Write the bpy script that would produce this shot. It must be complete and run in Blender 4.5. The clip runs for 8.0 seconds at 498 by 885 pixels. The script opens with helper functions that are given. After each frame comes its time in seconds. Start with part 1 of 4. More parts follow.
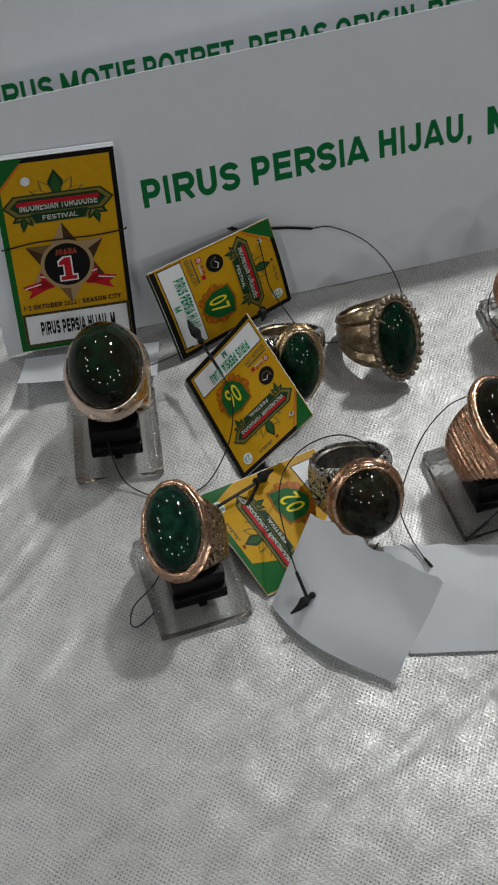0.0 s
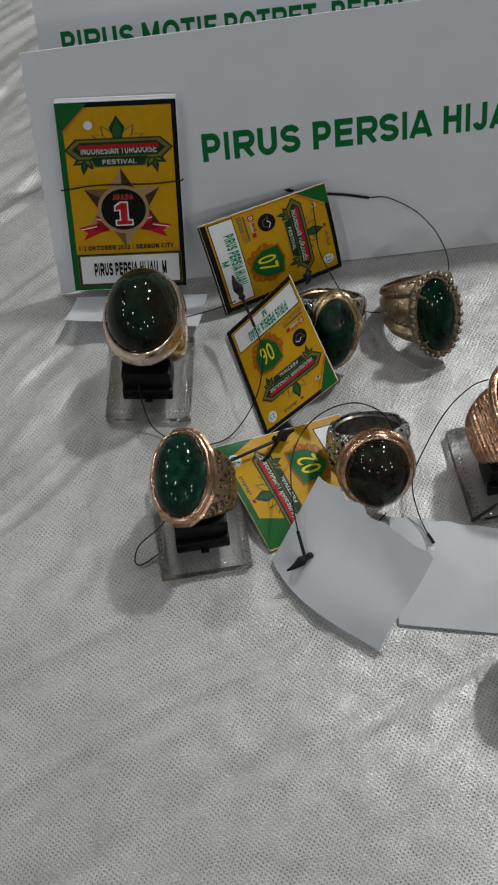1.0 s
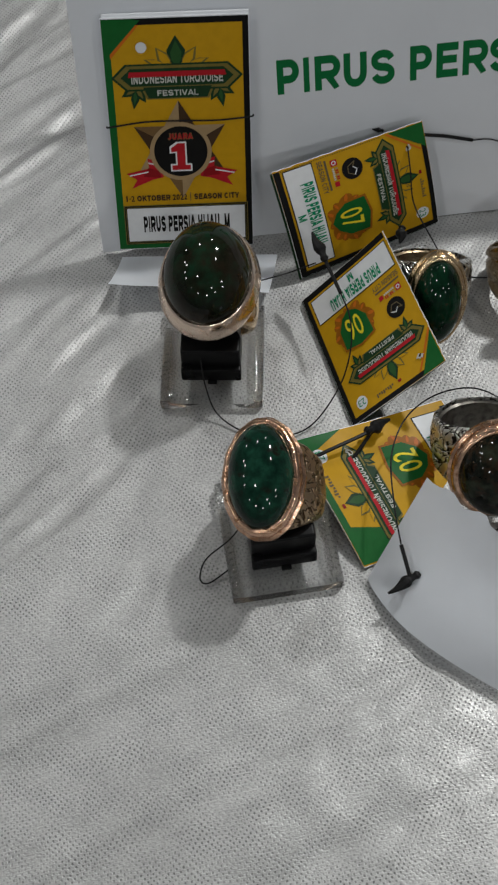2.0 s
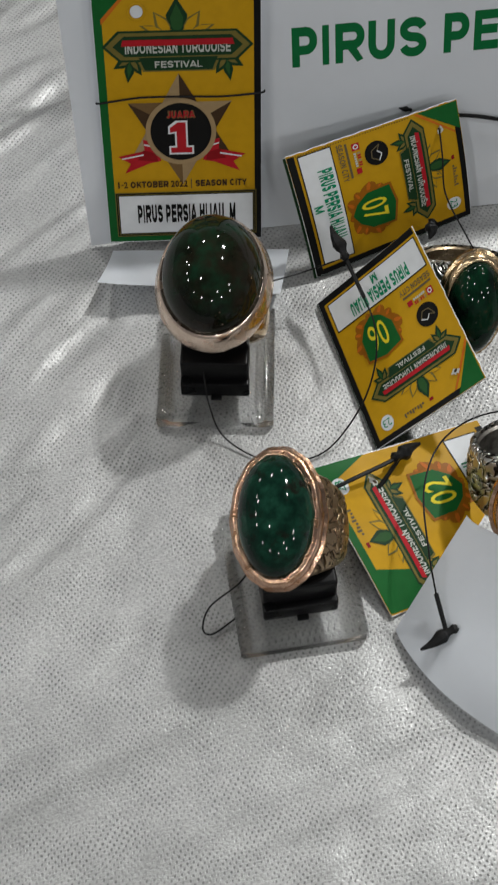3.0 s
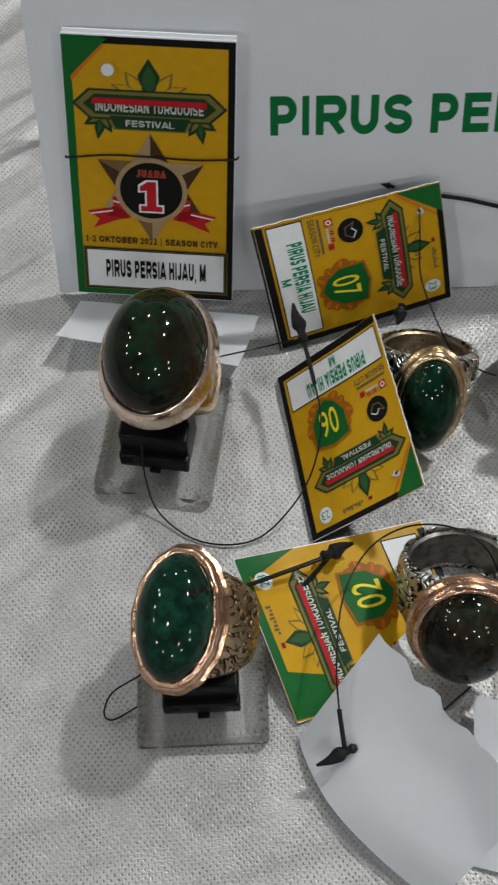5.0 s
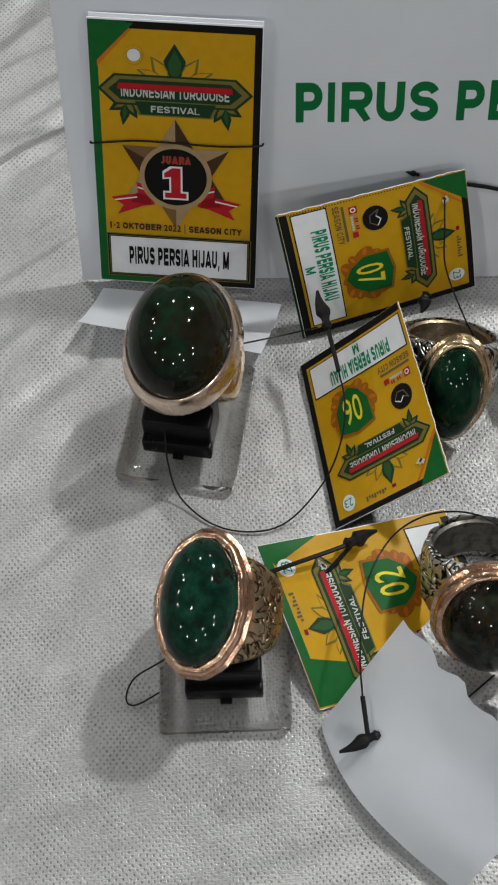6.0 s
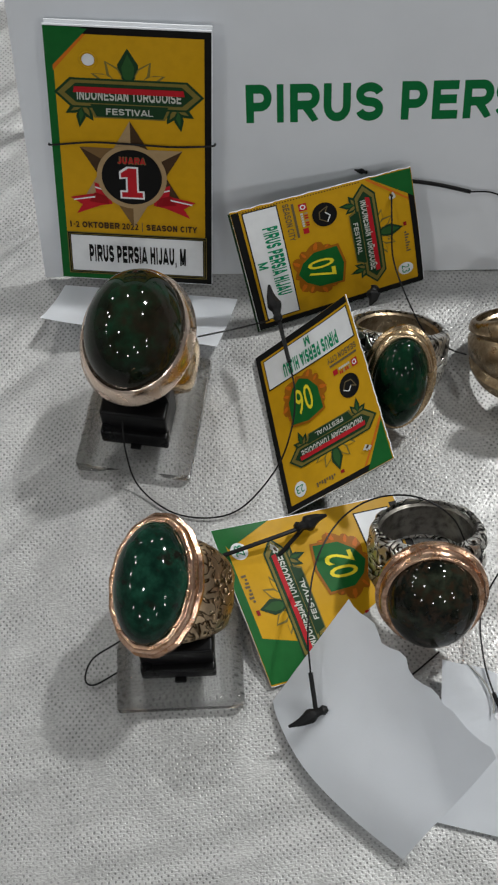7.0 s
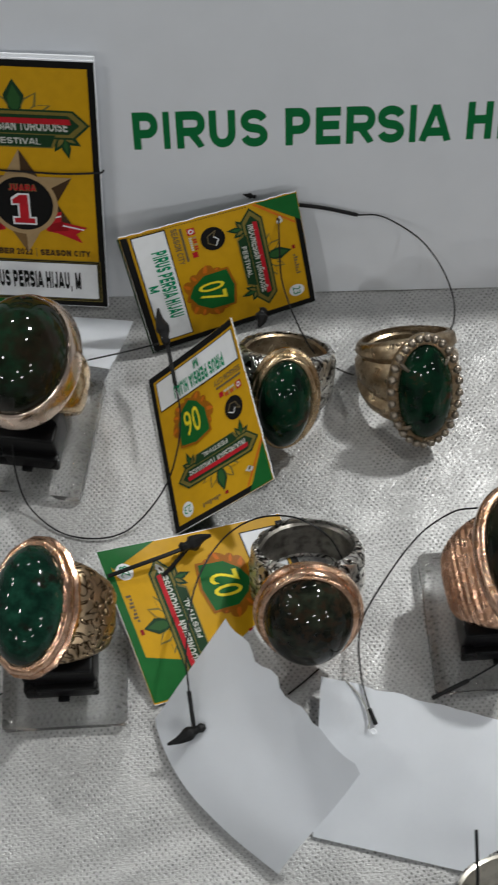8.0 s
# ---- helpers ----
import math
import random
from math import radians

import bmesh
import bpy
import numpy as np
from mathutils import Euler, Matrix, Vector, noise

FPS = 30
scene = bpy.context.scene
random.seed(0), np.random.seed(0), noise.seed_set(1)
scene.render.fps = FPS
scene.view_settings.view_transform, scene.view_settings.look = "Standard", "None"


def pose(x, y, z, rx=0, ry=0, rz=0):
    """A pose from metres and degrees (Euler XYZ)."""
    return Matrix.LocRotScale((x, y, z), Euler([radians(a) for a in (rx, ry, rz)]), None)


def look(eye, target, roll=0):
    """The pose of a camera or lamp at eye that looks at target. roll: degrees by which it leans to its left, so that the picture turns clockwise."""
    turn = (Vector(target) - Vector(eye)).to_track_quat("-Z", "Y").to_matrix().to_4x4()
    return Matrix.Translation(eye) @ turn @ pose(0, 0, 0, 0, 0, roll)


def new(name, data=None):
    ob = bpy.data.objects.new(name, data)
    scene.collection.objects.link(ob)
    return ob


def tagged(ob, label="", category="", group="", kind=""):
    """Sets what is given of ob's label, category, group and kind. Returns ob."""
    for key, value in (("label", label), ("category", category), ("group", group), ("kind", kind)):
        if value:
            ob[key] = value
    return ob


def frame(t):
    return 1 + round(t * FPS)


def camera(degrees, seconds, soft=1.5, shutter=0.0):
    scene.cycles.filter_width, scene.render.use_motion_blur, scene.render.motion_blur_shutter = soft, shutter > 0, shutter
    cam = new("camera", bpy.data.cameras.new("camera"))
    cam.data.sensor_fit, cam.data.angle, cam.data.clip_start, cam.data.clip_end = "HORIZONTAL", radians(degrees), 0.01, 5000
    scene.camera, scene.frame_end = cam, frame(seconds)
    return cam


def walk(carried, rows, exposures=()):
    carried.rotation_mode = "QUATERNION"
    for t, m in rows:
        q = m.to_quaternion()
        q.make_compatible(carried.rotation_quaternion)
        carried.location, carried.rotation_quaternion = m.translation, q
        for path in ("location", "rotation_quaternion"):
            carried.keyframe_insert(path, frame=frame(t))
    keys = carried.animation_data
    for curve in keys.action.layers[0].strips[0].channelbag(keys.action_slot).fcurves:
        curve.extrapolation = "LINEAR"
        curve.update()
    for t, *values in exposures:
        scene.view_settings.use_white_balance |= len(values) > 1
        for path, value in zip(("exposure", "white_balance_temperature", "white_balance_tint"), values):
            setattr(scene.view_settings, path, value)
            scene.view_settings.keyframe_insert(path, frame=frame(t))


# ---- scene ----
# One design unit is 8.6 mm; lengths below are in design units unless they are multiplied by U.
U = 0.0086

cam = camera(21.708, 8.0, soft=2.1, shutter=0.3)
walk(cam, [
    (0, look((-0.0457, -0.2661, 0.2958), (0.0005, -0.1035, 0.0572), -0.89)),
    (0.5, look((-0.0281, -0.2714, 0.3017), (0.0014, -0.1080, 0.0610), -1.92)),
    (1, look((-0.0174, -0.2777, 0.3015), (-0.0021, -0.1160, 0.0583), -3.00)),
    (1.5, look((-0.0255, -0.2519, 0.2745), (-0.0108, -0.0935, 0.0292), -2.59)),
    (1.7, look((-0.0295, -0.2446, 0.2651), (-0.0147, -0.0871, 0.0191), -2.66)),
    (2.8, look((-0.0363, -0.2124, 0.2313), (-0.0189, -0.0634, -0.0197), -1.38)),
    (3, look((-0.0355, -0.2057, 0.2283), (-0.0175, -0.0571, -0.0228), -0.99)),
    (3.5, look((-0.0290, -0.1994, 0.2344), (-0.0098, -0.0508, -0.0167), -0.59)),
    (4, look((-0.0290, -0.1972, 0.2375), (-0.0069, -0.0521, -0.0154), 0.11)),
    (4.5, look((-0.0161, -0.1958, 0.2387), (-0.0038, -0.0492, -0.0140), -1.21)),
    (5, look((-0.0018, -0.1833, 0.2340), (-0.0063, -0.0413, -0.0216), -2.81)),
    (5.2, look((-0.0042, -0.1800, 0.2284), (-0.0114, -0.0395, -0.0279), -2.96)),
    (6.3, look((-0.0046, -0.1892, 0.2349), (-0.0108, -0.0462, -0.0201), -3.25)),
    (6.5, look((-0.0024, -0.1914, 0.2368), (-0.0078, -0.0483, -0.0182), -3.11)),
    (7, look((0.0039, -0.1929, 0.2386), (-0.0017, -0.0497, -0.0163), -3.36)),
    (7.5, look((0.0097, -0.1919, 0.2421), (0.0053, -0.0490, -0.0129), -3.02)),
    (8, look((0.0240, -0.1923, 0.2442), (0.0220, -0.0487, -0.0105), -2.62)),
], exposures=[(0, -0.63), (0.5, -0.59), (1.6, -0.58), (2.8, -0.22), (8, -0.17)])

# ---- light: an exhibition hall with small ceiling lamps and four added fill lamps ----
world = bpy.data.worlds.new("hall_air")
scene.world = world
world.use_nodes = True
world.node_tree.nodes["Background"].inputs[0].default_value = (0.85, 0.92, 1.0, 1)
world.node_tree.nodes["Background"].inputs[1].default_value = 0.022


def ceiling_lamp(x, y, z, watts, size=0.22, tint=(0.992, 1.0, 0.978)):
    data = bpy.data.lights.new("ceiling_lamp", "AREA")
    data.shape, data.size, data.energy, data.color = "DISK", size, watts, tint
    ob = new("ceiling_lamp", data)
    ob.matrix_world = look((x, y, z), (0, -0.05, 0))
    return ob


# The one strong lamp behind the display, off to its side, which throws the shadows
ceiling_lamp(1.70, 1.46, 3.0, 92, 0.24)
# weaker lamps overhead and behind
ceiling_lamp(1.38, 0.30, 3.0, 12, 0.17)
ceiling_lamp(-0.65, 2.2, 3.0, 17, 0.17)
ceiling_lamp(1.25, 2.9, 3.0, 14, 0.17)
ceiling_lamp(-1.5, -1.1, 3.0, 11, 0.17)
# a cluster of far lamps to the other side
for x, y in ((-3.9, 1.6), (-3.5, 3.5), (-3.3, 0.9), (-4.4, 0.3), (-4.7, -0.6), (-4.5, -2.9)):
    ceiling_lamp(x, y, 3.0, 10.5, 0.20)
# two lamps in front, placed from glints in the stones, which light the signs
ceiling_lamp(0.85, -3.3, 3.0, 10, 0.24)
ceiling_lamp(3.3, -2.6, 3.0, 12, 0.26)
# four fill lamps, added in front to brighten the faces of the signs
for x, y in ((-2.9, -4.4), (-0.4, -5.6), (2.1, -5.0), (4.4, -4.0)):
    ceiling_lamp(x, y, 3.0, 20, 0.26)


# ---- materials ----
def material(name, color, rough=0.5, metal=0.0, spec=0.5):
    m = bpy.data.materials.new(name)
    m.use_nodes = True
    b = m.node_tree.nodes["Principled BSDF"]
    b.inputs["Base Color"].default_value = (*color, 1)
    b.inputs["Roughness"].default_value = rough
    b.inputs["Metallic"].default_value = metal
    b.inputs["Specular IOR Level"].default_value = spec
    return m, m.node_tree.nodes, m.node_tree.links, b


def coords(nodes):
    return nodes.new("ShaderNodeTexCoord").outputs["Object"]


def noise_tex(nodes, links, vector, scale, detail=3.0, rough=0.55):
    n = nodes.new("ShaderNodeTexNoise")
    n.inputs["Scale"].default_value, n.inputs["Detail"].default_value = scale, detail
    n.inputs["Roughness"].default_value = rough
    links.new(vector, n.inputs["Vector"])
    return n.outputs["Fac"]


def ramp(nodes, links, fac, stops):
    r = nodes.new("ShaderNodeValToRGB")
    while len(r.color_ramp.elements) < len(stops):
        r.color_ramp.elements.new(0.5)
    for e, (at, c) in zip(r.color_ramp.elements, stops):
        e.position, e.color = at, (*c, 1)
    links.new(fac, r.inputs["Fac"])
    return r.outputs["Color"]


def maths(nodes, links, op, a, b=None):
    n = nodes.new("ShaderNodeMath")
    n.operation = op
    for k, v in enumerate((a, b)):
        if v is None:
            continue
        if isinstance(v, (int, float)):
            n.inputs[k].default_value = v
        else:
            links.new(v, n.inputs[k])
    return n.outputs[0]


def bump(nodes, links, height, strength, distance, b, normal=None):
    n = nodes.new("ShaderNodeBump")
    n.inputs["Strength"].default_value, n.inputs["Distance"].default_value = strength, distance
    links.new(height, n.inputs["Height"])
    if normal is not None:
        links.new(normal, n.inputs["Normal"])
    links.new(n.outputs[0], b.inputs["Normal"])
    return n.outputs[0]


def mixed(nodes, links, fac, a, b, mode="MIX"):
    n = nodes.new("ShaderNodeMix")
    n.data_type, n.blend_type = "RGBA", mode
    if isinstance(fac, (int, float)):
        n.inputs["Factor"].default_value = fac
    else:
        links.new(fac, n.inputs["Factor"])
    for key, v in (("A", a), ("B", b)):
        sockets = [s for s in n.inputs if s.name == key and s.type == "RGBA"]
        if isinstance(v, tuple):
            sockets[0].default_value = (*v, 1)
        else:
            links.new(v, sockets[0])
    return [s for s in n.outputs if s.type == "RGBA"][0]


def cloth_material():
    m, nodes, links, b = material("woven_lame_cloth", (0.6, 0.6, 0.6), 0.4, 0.0)
    co = coords(nodes)
    warp = nodes.new("ShaderNodeTexNoise")
    warp.inputs["Scale"].default_value, warp.inputs["Detail"].default_value = 130, 2
    links.new(co, warp.inputs["Vector"])
    add = nodes.new("ShaderNodeVectorMath")
    add.operation = "MULTIPLY_ADD"
    links.new(warp.outputs["Color"], add.inputs[0])
    add.inputs[1].default_value = (0.0016, 0.0016, 0)
    links.new(co, add.inputs[2])
    turn = nodes.new("ShaderNodeMapping")
    turn.inputs["Rotation"].default_value = (0, 0, radians(-4))
    links.new(add.outputs[0], turn.inputs["Vector"])
    sep = nodes.new("ShaderNodeSeparateXYZ")
    links.new(turn.outputs[0], sep.inputs[0])
    sx = maths(nodes, links, "SINE", maths(nodes, links, "MULTIPLY", sep.outputs[0], math.pi / 0.00060))
    sy = maths(nodes, links, "SINE", maths(nodes, links, "MULTIPLY", sep.outputs[1], math.pi / 0.00074))
    weave = maths(nodes, links, "MULTIPLY", sx, sy)
    # small dark gaps between the threads, clearer in some places than in others
    gaps = ramp(nodes, links, weave, [(0.30, (0, 0, 0)), (0.82, (1, 1, 1))])
    shown = ramp(nodes, links, noise_tex(nodes, links, co, 160, 3), [(0.34, (0.22, 0.22, 0.22)), (0.64, (1, 1, 1))])
    dots = maths(nodes, links, "MULTIPLY", gaps, shown)
    ridges = maths(nodes, links, "ADD", maths(nodes, links, "MULTIPLY", dots, 0.50), maths(nodes, links, "MULTIPLY", noise_tex(nodes, links, co, 1100, 2), 0.34))
    along = nodes.new("ShaderNodeMapping")
    along.inputs["Scale"].default_value = (0.5, 1.25, 1.0)
    links.new(turn.outputs[0], along.inputs["Vector"])
    fine = noise_tex(nodes, links, along.outputs[0], 2600, 2)
    patch = noise_tex(nodes, links, co, 26, 3)
    threads = ramp(nodes, links, ridges, [(0.06, (0.56, 0.56, 0.555)), (0.26, (0.44, 0.44, 0.435)), (0.66, (0.20, 0.20, 0.20))])
    tone = ramp(nodes, links, patch, [(0.3, (0.80, 0.80, 0.80)), (0.7, (1, 1, 1))])
    flecks = ramp(nodes, links, fine, [(0.32, (0.80, 0.80, 0.80)), (0.66, (1.0, 1.0, 1.0))])
    col = mixed(nodes, links, 1.0, mixed(nodes, links, 1.0, threads, tone, "MULTIPLY"), flecks, "MULTIPLY")
    links.new(col, b.inputs["Base Color"])
    # shiny threads run through it
    shine = ramp(nodes, links, noise_tex(nodes, links, co, 900, 2), [(0.35, (0.22, 0.22, 0.22)), (0.65, (0.62, 0.62, 0.62))])
    links.new(shine, b.inputs["Metallic"])
    rough = ramp(nodes, links, patch, [(0.3, (0.44, 0.44, 0.44)), (0.7, (0.33, 0.33, 0.33))])
    links.new(rough, b.inputs["Roughness"])
    height = maths(nodes, links, "ADD", maths(nodes, links, "MULTIPLY", ridges, -1.0), maths(nodes, links, "MULTIPLY", fine, 0.7))
    bump(nodes, links, height, 0.65, 0.0002, b)
    return m


def paper_material(name, color, rough=0.55, grain=0.06):
    m, nodes, links, b = material(name, color, rough)
    co = coords(nodes)
    n = noise_tex(nodes, links, co, 70, 5)
    c0 = tuple(c * (1 - grain * 1.6) for c in color)
    links.new(ramp(nodes, links, n, [(0.3, c0), (0.7, color)]), b.inputs["Base Color"])
    bump(nodes, links, noise_tex(nodes, links, co, 1500, 3), 0.06, 0.0002, b)
    return m


def print_material(name, color, rough=0.42, worn=0.06, spec=0.14):
    m, nodes, links, b = material(name, color, rough, 0.0, spec)
    co = coords(nodes)
    n = noise_tex(nodes, links, co, 420, 4)
    c0 = tuple(c * (1 - worn * 2) for c in color)
    links.new(ramp(nodes, links, n, [(0.32, c0), (0.62, color)]), b.inputs["Base Color"])
    links.new(ramp(nodes, links, noise_tex(nodes, links, co, 60, 3), [(0.3, (rough * 0.7,) * 3), (0.7, (rough * 1.4,) * 3)]), b.inputs["Roughness"])
    bump(nodes, links, noise_tex(nodes, links, co, 300, 2), 0.05, 0.0004, b)
    return m


def metal_material(name, color, dark, rough=0.2, scale=500, depth=0.25):
    m, nodes, links, b = material(name, color, rough, 1.0)
    co = coords(nodes)
    n = noise_tex(nodes, links, co, scale, 4)
    links.new(ramp(nodes, links, n, [(0.32, dark), (0.56, color)]), b.inputs["Base Color"])
    links.new(ramp(nodes, links, n, [(0.3, (rough * 1.8,) * 3), (0.65, (rough,) * 3)]), b.inputs["Roughness"])
    bump(nodes, links, n, depth, 0.0003, b)
    return m


def chased_metal(name, color, dark, scale=330):
    """Metal with chased scrolls: smooth raised swirls over dark recesses."""
    m, nodes, links, b = material(name, color, 0.32, 1.0)
    n = nodes.new("ShaderNodeTexNoise")
    n.inputs["Scale"].default_value, n.inputs["Detail"].default_value, n.inputs["Distortion"].default_value = scale, 1.0, 2.2
    links.new(coords(nodes), n.inputs["Vector"])
    d = maths(nodes, links, "MULTIPLY", maths(nodes, links, "ABSOLUTE", maths(nodes, links, "SUBTRACT", n.outputs["Fac"], 0.5)), 6.0)
    links.new(ramp(nodes, links, d, [(0.10, dark), (0.42, color)]), b.inputs["Base Color"])
    bump(nodes, links, ramp(nodes, links, d, [(0.0, (0, 0, 0)), (0.5, (1, 1, 1))]), 0.9, 0.0006, b)
    return m


def stone_material(name, deep, mid, light, spot, scale=170, webs=0.0, blotch=2.3, soft=(0.56, 0.70)):
    m, nodes, links, b = material(name, mid, 0.04, 0.0, 0.22)
    co = coords(nodes)
    n1 = noise_tex(nodes, links, co, scale, 5, 0.6)
    n2 = noise_tex(nodes, links, co, scale * blotch, 4, 0.65)
    col = ramp(nodes, links, n1, [(0.36, deep), (0.50, mid), (0.66, light)])
    spots = ramp(nodes, links, n2, [(soft[0], (0, 0, 0)), (soft[1], (1, 1, 1))])
    col = mixed(nodes, links, spots, col, spot)
    if webs:
        v = nodes.new("ShaderNodeTexVoronoi")
        v.feature = "DISTANCE_TO_EDGE"
        v.inputs["Scale"].default_value = scale * 3.2
        links.new(co, v.inputs["Vector"])
        web = ramp(nodes, links, v.outputs["Distance"], [(0.0, (webs,) * 3), (0.14, (0, 0, 0))])
        col = mixed(nodes, links, web, col, deep)
    links.new(col, b.inputs["Base Color"])
    links.new(ramp(nodes, links, n2, [(0.3, (0.03,) * 3), (0.8, (0.10,) * 3)]), b.inputs["Roughness"])
    return m


CLOTH = cloth_material()
SIGN = paper_material("white_sign_board", (0.70, 0.725, 0.77), 0.45, 0.03)
PAPER = paper_material("white_tag_paper", (0.86, 0.885, 0.925), 0.5, 0.03)
GREEN_INK = print_material("green_lettering_ink", (0.004, 0.15, 0.042), 0.4, 0.05)
YELLOW = print_material("yellow_print", (0.525, 0.288, 0.006), 0.42, 0.04)
GREEN = print_material("green_print", (0.006, 0.108, 0.020))
LEAF = print_material("leaf_green_print", (0.022, 0.085, 0.022))
BLACK = print_material("black_print", (0.007, 0.007, 0.007), spec=0.1)
OLIVE = print_material("olive_gold_print", (0.17, 0.135, 0.03))
DARKGREEN = print_material("dark_green_print", (0.010, 0.040, 0.014))
RED = print_material("red_print", (0.42, 0.012, 0.02))
DARKRED = print_material("dark_red_print", (0.24, 0.006, 0.01))
WHITE = print_material("white_print", (0.72, 0.74, 0.765), 0.35, 0.03)
DULL_WHITE = print_material("dull_white_print", (0.52, 0.53, 0.49), 0.4, 0.06)
BRONZE_LIGHT = print_material("light_bronze_print", (0.36, 0.25, 0.13))
BRONZE = print_material("bronze_print", (0.17, 0.10, 0.04))
BRONZE_DARK = print_material("dark_bronze_print", (0.055, 0.03, 0.014))
AMBER = print_material("amber_print", (0.32, 0.11, 0.006))
LEMON = print_material("lemon_print", (0.78, 0.66, 0.03))
GREY_INK = print_material("grey_brown_print", (0.13, 0.10, 0.05))
TEAL_INK = print_material("teal_green_ink", (0.005, 0.24, 0.11), 0.4)
ORANGE = print_material("orange_print", (0.55, 0.14, 0.01))

GOLD = metal_material("warm_gold", (0.72, 0.54, 0.34), (0.50, 0.34, 0.18), 0.18)
CREAM_GOLD = metal_material("pale_rose_gold", (0.92, 0.74, 0.61), (0.80, 0.60, 0.47), 0.18, 300, 0.22)
COPPER = metal_material("ribbed_copper_gold", (0.70, 0.42, 0.28), (0.46, 0.25, 0.15), 0.2, 500, 0.08)
SILVER = metal_material("worn_silver", (0.66, 0.65, 0.62), (0.34, 0.33, 0.31), 0.24)
BRASS = metal_material("aged_brass", (0.46, 0.36, 0.24), (0.24, 0.17, 0.10), 0.24)
MILLED_GOLD = metal_material("milled_rose_gold", (0.78, 0.50, 0.35), (0.42, 0.23, 0.13), 0.17, 600, 0.4)
DARK_SILVER = metal_material("dark_grey_silver", (0.24, 0.225, 0.20), (0.11, 0.10, 0.09), 0.30)
BEAD = metal_material("dull_bead_metal", (0.38, 0.33, 0.27), (0.17, 0.14, 0.11), 0.26)
PALE = metal_material("pale_polished_metal", (0.72, 0.69, 0.62), (0.55, 0.52, 0.46), 0.3)
CHASED_SILVER = chased_metal("chased_silver", (0.74, 0.73, 0.70), (0.015, 0.013, 0.011), 230)
CHASED_GOLD = chased_metal("chased_gold", (0.46, 0.34, 0.22), (0.05, 0.030, 0.014), 250)
DARK_STONE = stone_material("dark_green_black_stone", (0.0025, 0.0025, 0.002), (0.007, 0.011, 0.006), (0.007, 0.030, 0.015), (0.017, 0.011, 0.007), 130, blotch=0.9, soft=(0.44, 0.66))
GREEN_STONE = stone_material("webbed_green_stone", (0.002, 0.007, 0.005), (0.005, 0.024, 0.015), (0.012, 0.060, 0.036), (0.010, 0.010, 0.007), 150, 0.22)
RED_STONE = stone_material("green_stone_with_red_patches", (0.003, 0.007, 0.005), (0.003, 0.022, 0.010), (0.004, 0.038, 0.017), (0.050, 0.012, 0.007), 150, blotch=1.0, soft=(0.54, 0.66))
BLACK_STONE = stone_material("mottled_blackish_stone", (0.004, 0.005, 0.004), (0.007, 0.009, 0.006), (0.024, 0.029, 0.019), (0.024, 0.015, 0.009), 220, soft=(0.48, 0.64))
CLIP = print_material("black_plastic", (0.004, 0.004, 0.0045), 0.30, 0.1, 0.14)
CORD = print_material("black_cord", (0.012, 0.012, 0.0125), 0.45, 0.1)
CLEAR_CORD = print_material("pale_plastic_cord", (0.35, 0.35, 0.33), 0.3, 0.1)


def acrylic(name, alpha, scratch):
    m, nodes, links, b = material(name, (0.96, 0.97, 0.97), 0.03)
    b.inputs["Transmission Weight"].default_value = 1.0
    b.inputs["Alpha"].default_value = alpha
    b.inputs["IOR"].default_value = 1.49
    n = noise_tex(nodes, links, coords(nodes), 380, 4)
    links.new(ramp(nodes, links, n, [(0.4, (0.02,) * 3), (0.75, (scratch,) * 3)]), b.inputs["Roughness"])
    return m


ACRYLIC = acrylic("clear_acrylic", 0.26, 0.12)
ACRYLIC_EDGE = acrylic("polished_acrylic_edge", 0.90, 0.06)
HALL_WALL = paper_material("pale_bounce_wall", (0.50, 0.51, 0.53), 0.7)
HALL_CEILING = paper_material("dark_hall_ceiling", (0.07, 0.07, 0.075), 0.8)
HALL_FLOOR = paper_material("grey_hall_floor", (0.28, 0.28, 0.28), 0.4)
TABLE = paper_material("table_board", (0.30, 0.22, 0.14), 0.5)


# ---- building helpers ----
def link_mesh(name, bm, mat, smooth=False, scale=U):
    if scale != 1:
        bmesh.ops.scale(bm, vec=(scale,) * 3, verts=bm.verts)
    if smooth:
        for e in bm.edges:
            e.smooth = len(e.link_faces) != 2 or e.calc_face_angle(0.0) < 0.75
    me = bpy.data.meshes.new(name)
    bm.to_mesh(me)
    bm.free()
    me.materials.append(mat)
    if smooth:
        me.polygons.foreach_set("use_smooth", [True] * len(me.polygons))
    return new(name, me)


def part(name, bm, mat, parent, label="", smooth=False):
    ob = link_mesh(name, bm, mat, smooth)
    ob.parent = parent
    if label:
        tagged(ob, label)
    return ob


def thing(name, m, label, category, group="", kind=""):
    """An Empty at the pose m, whose place is given in design units."""
    ob = new(name)
    ob.empty_display_size = 0.005
    m = m.copy()
    m.translation = m.translation * U
    ob.matrix_world = m
    return tagged(ob, label, category, group, kind)


def axes_pose(place, right, up):
    x = Vector(right).normalized()
    y = Vector(up)
    y = (y - x * y.dot(x)).normalized()
    z = x.cross(y)
    m = Matrix((x, y, z)).transposed().to_4x4()
    m.translation = place
    return m


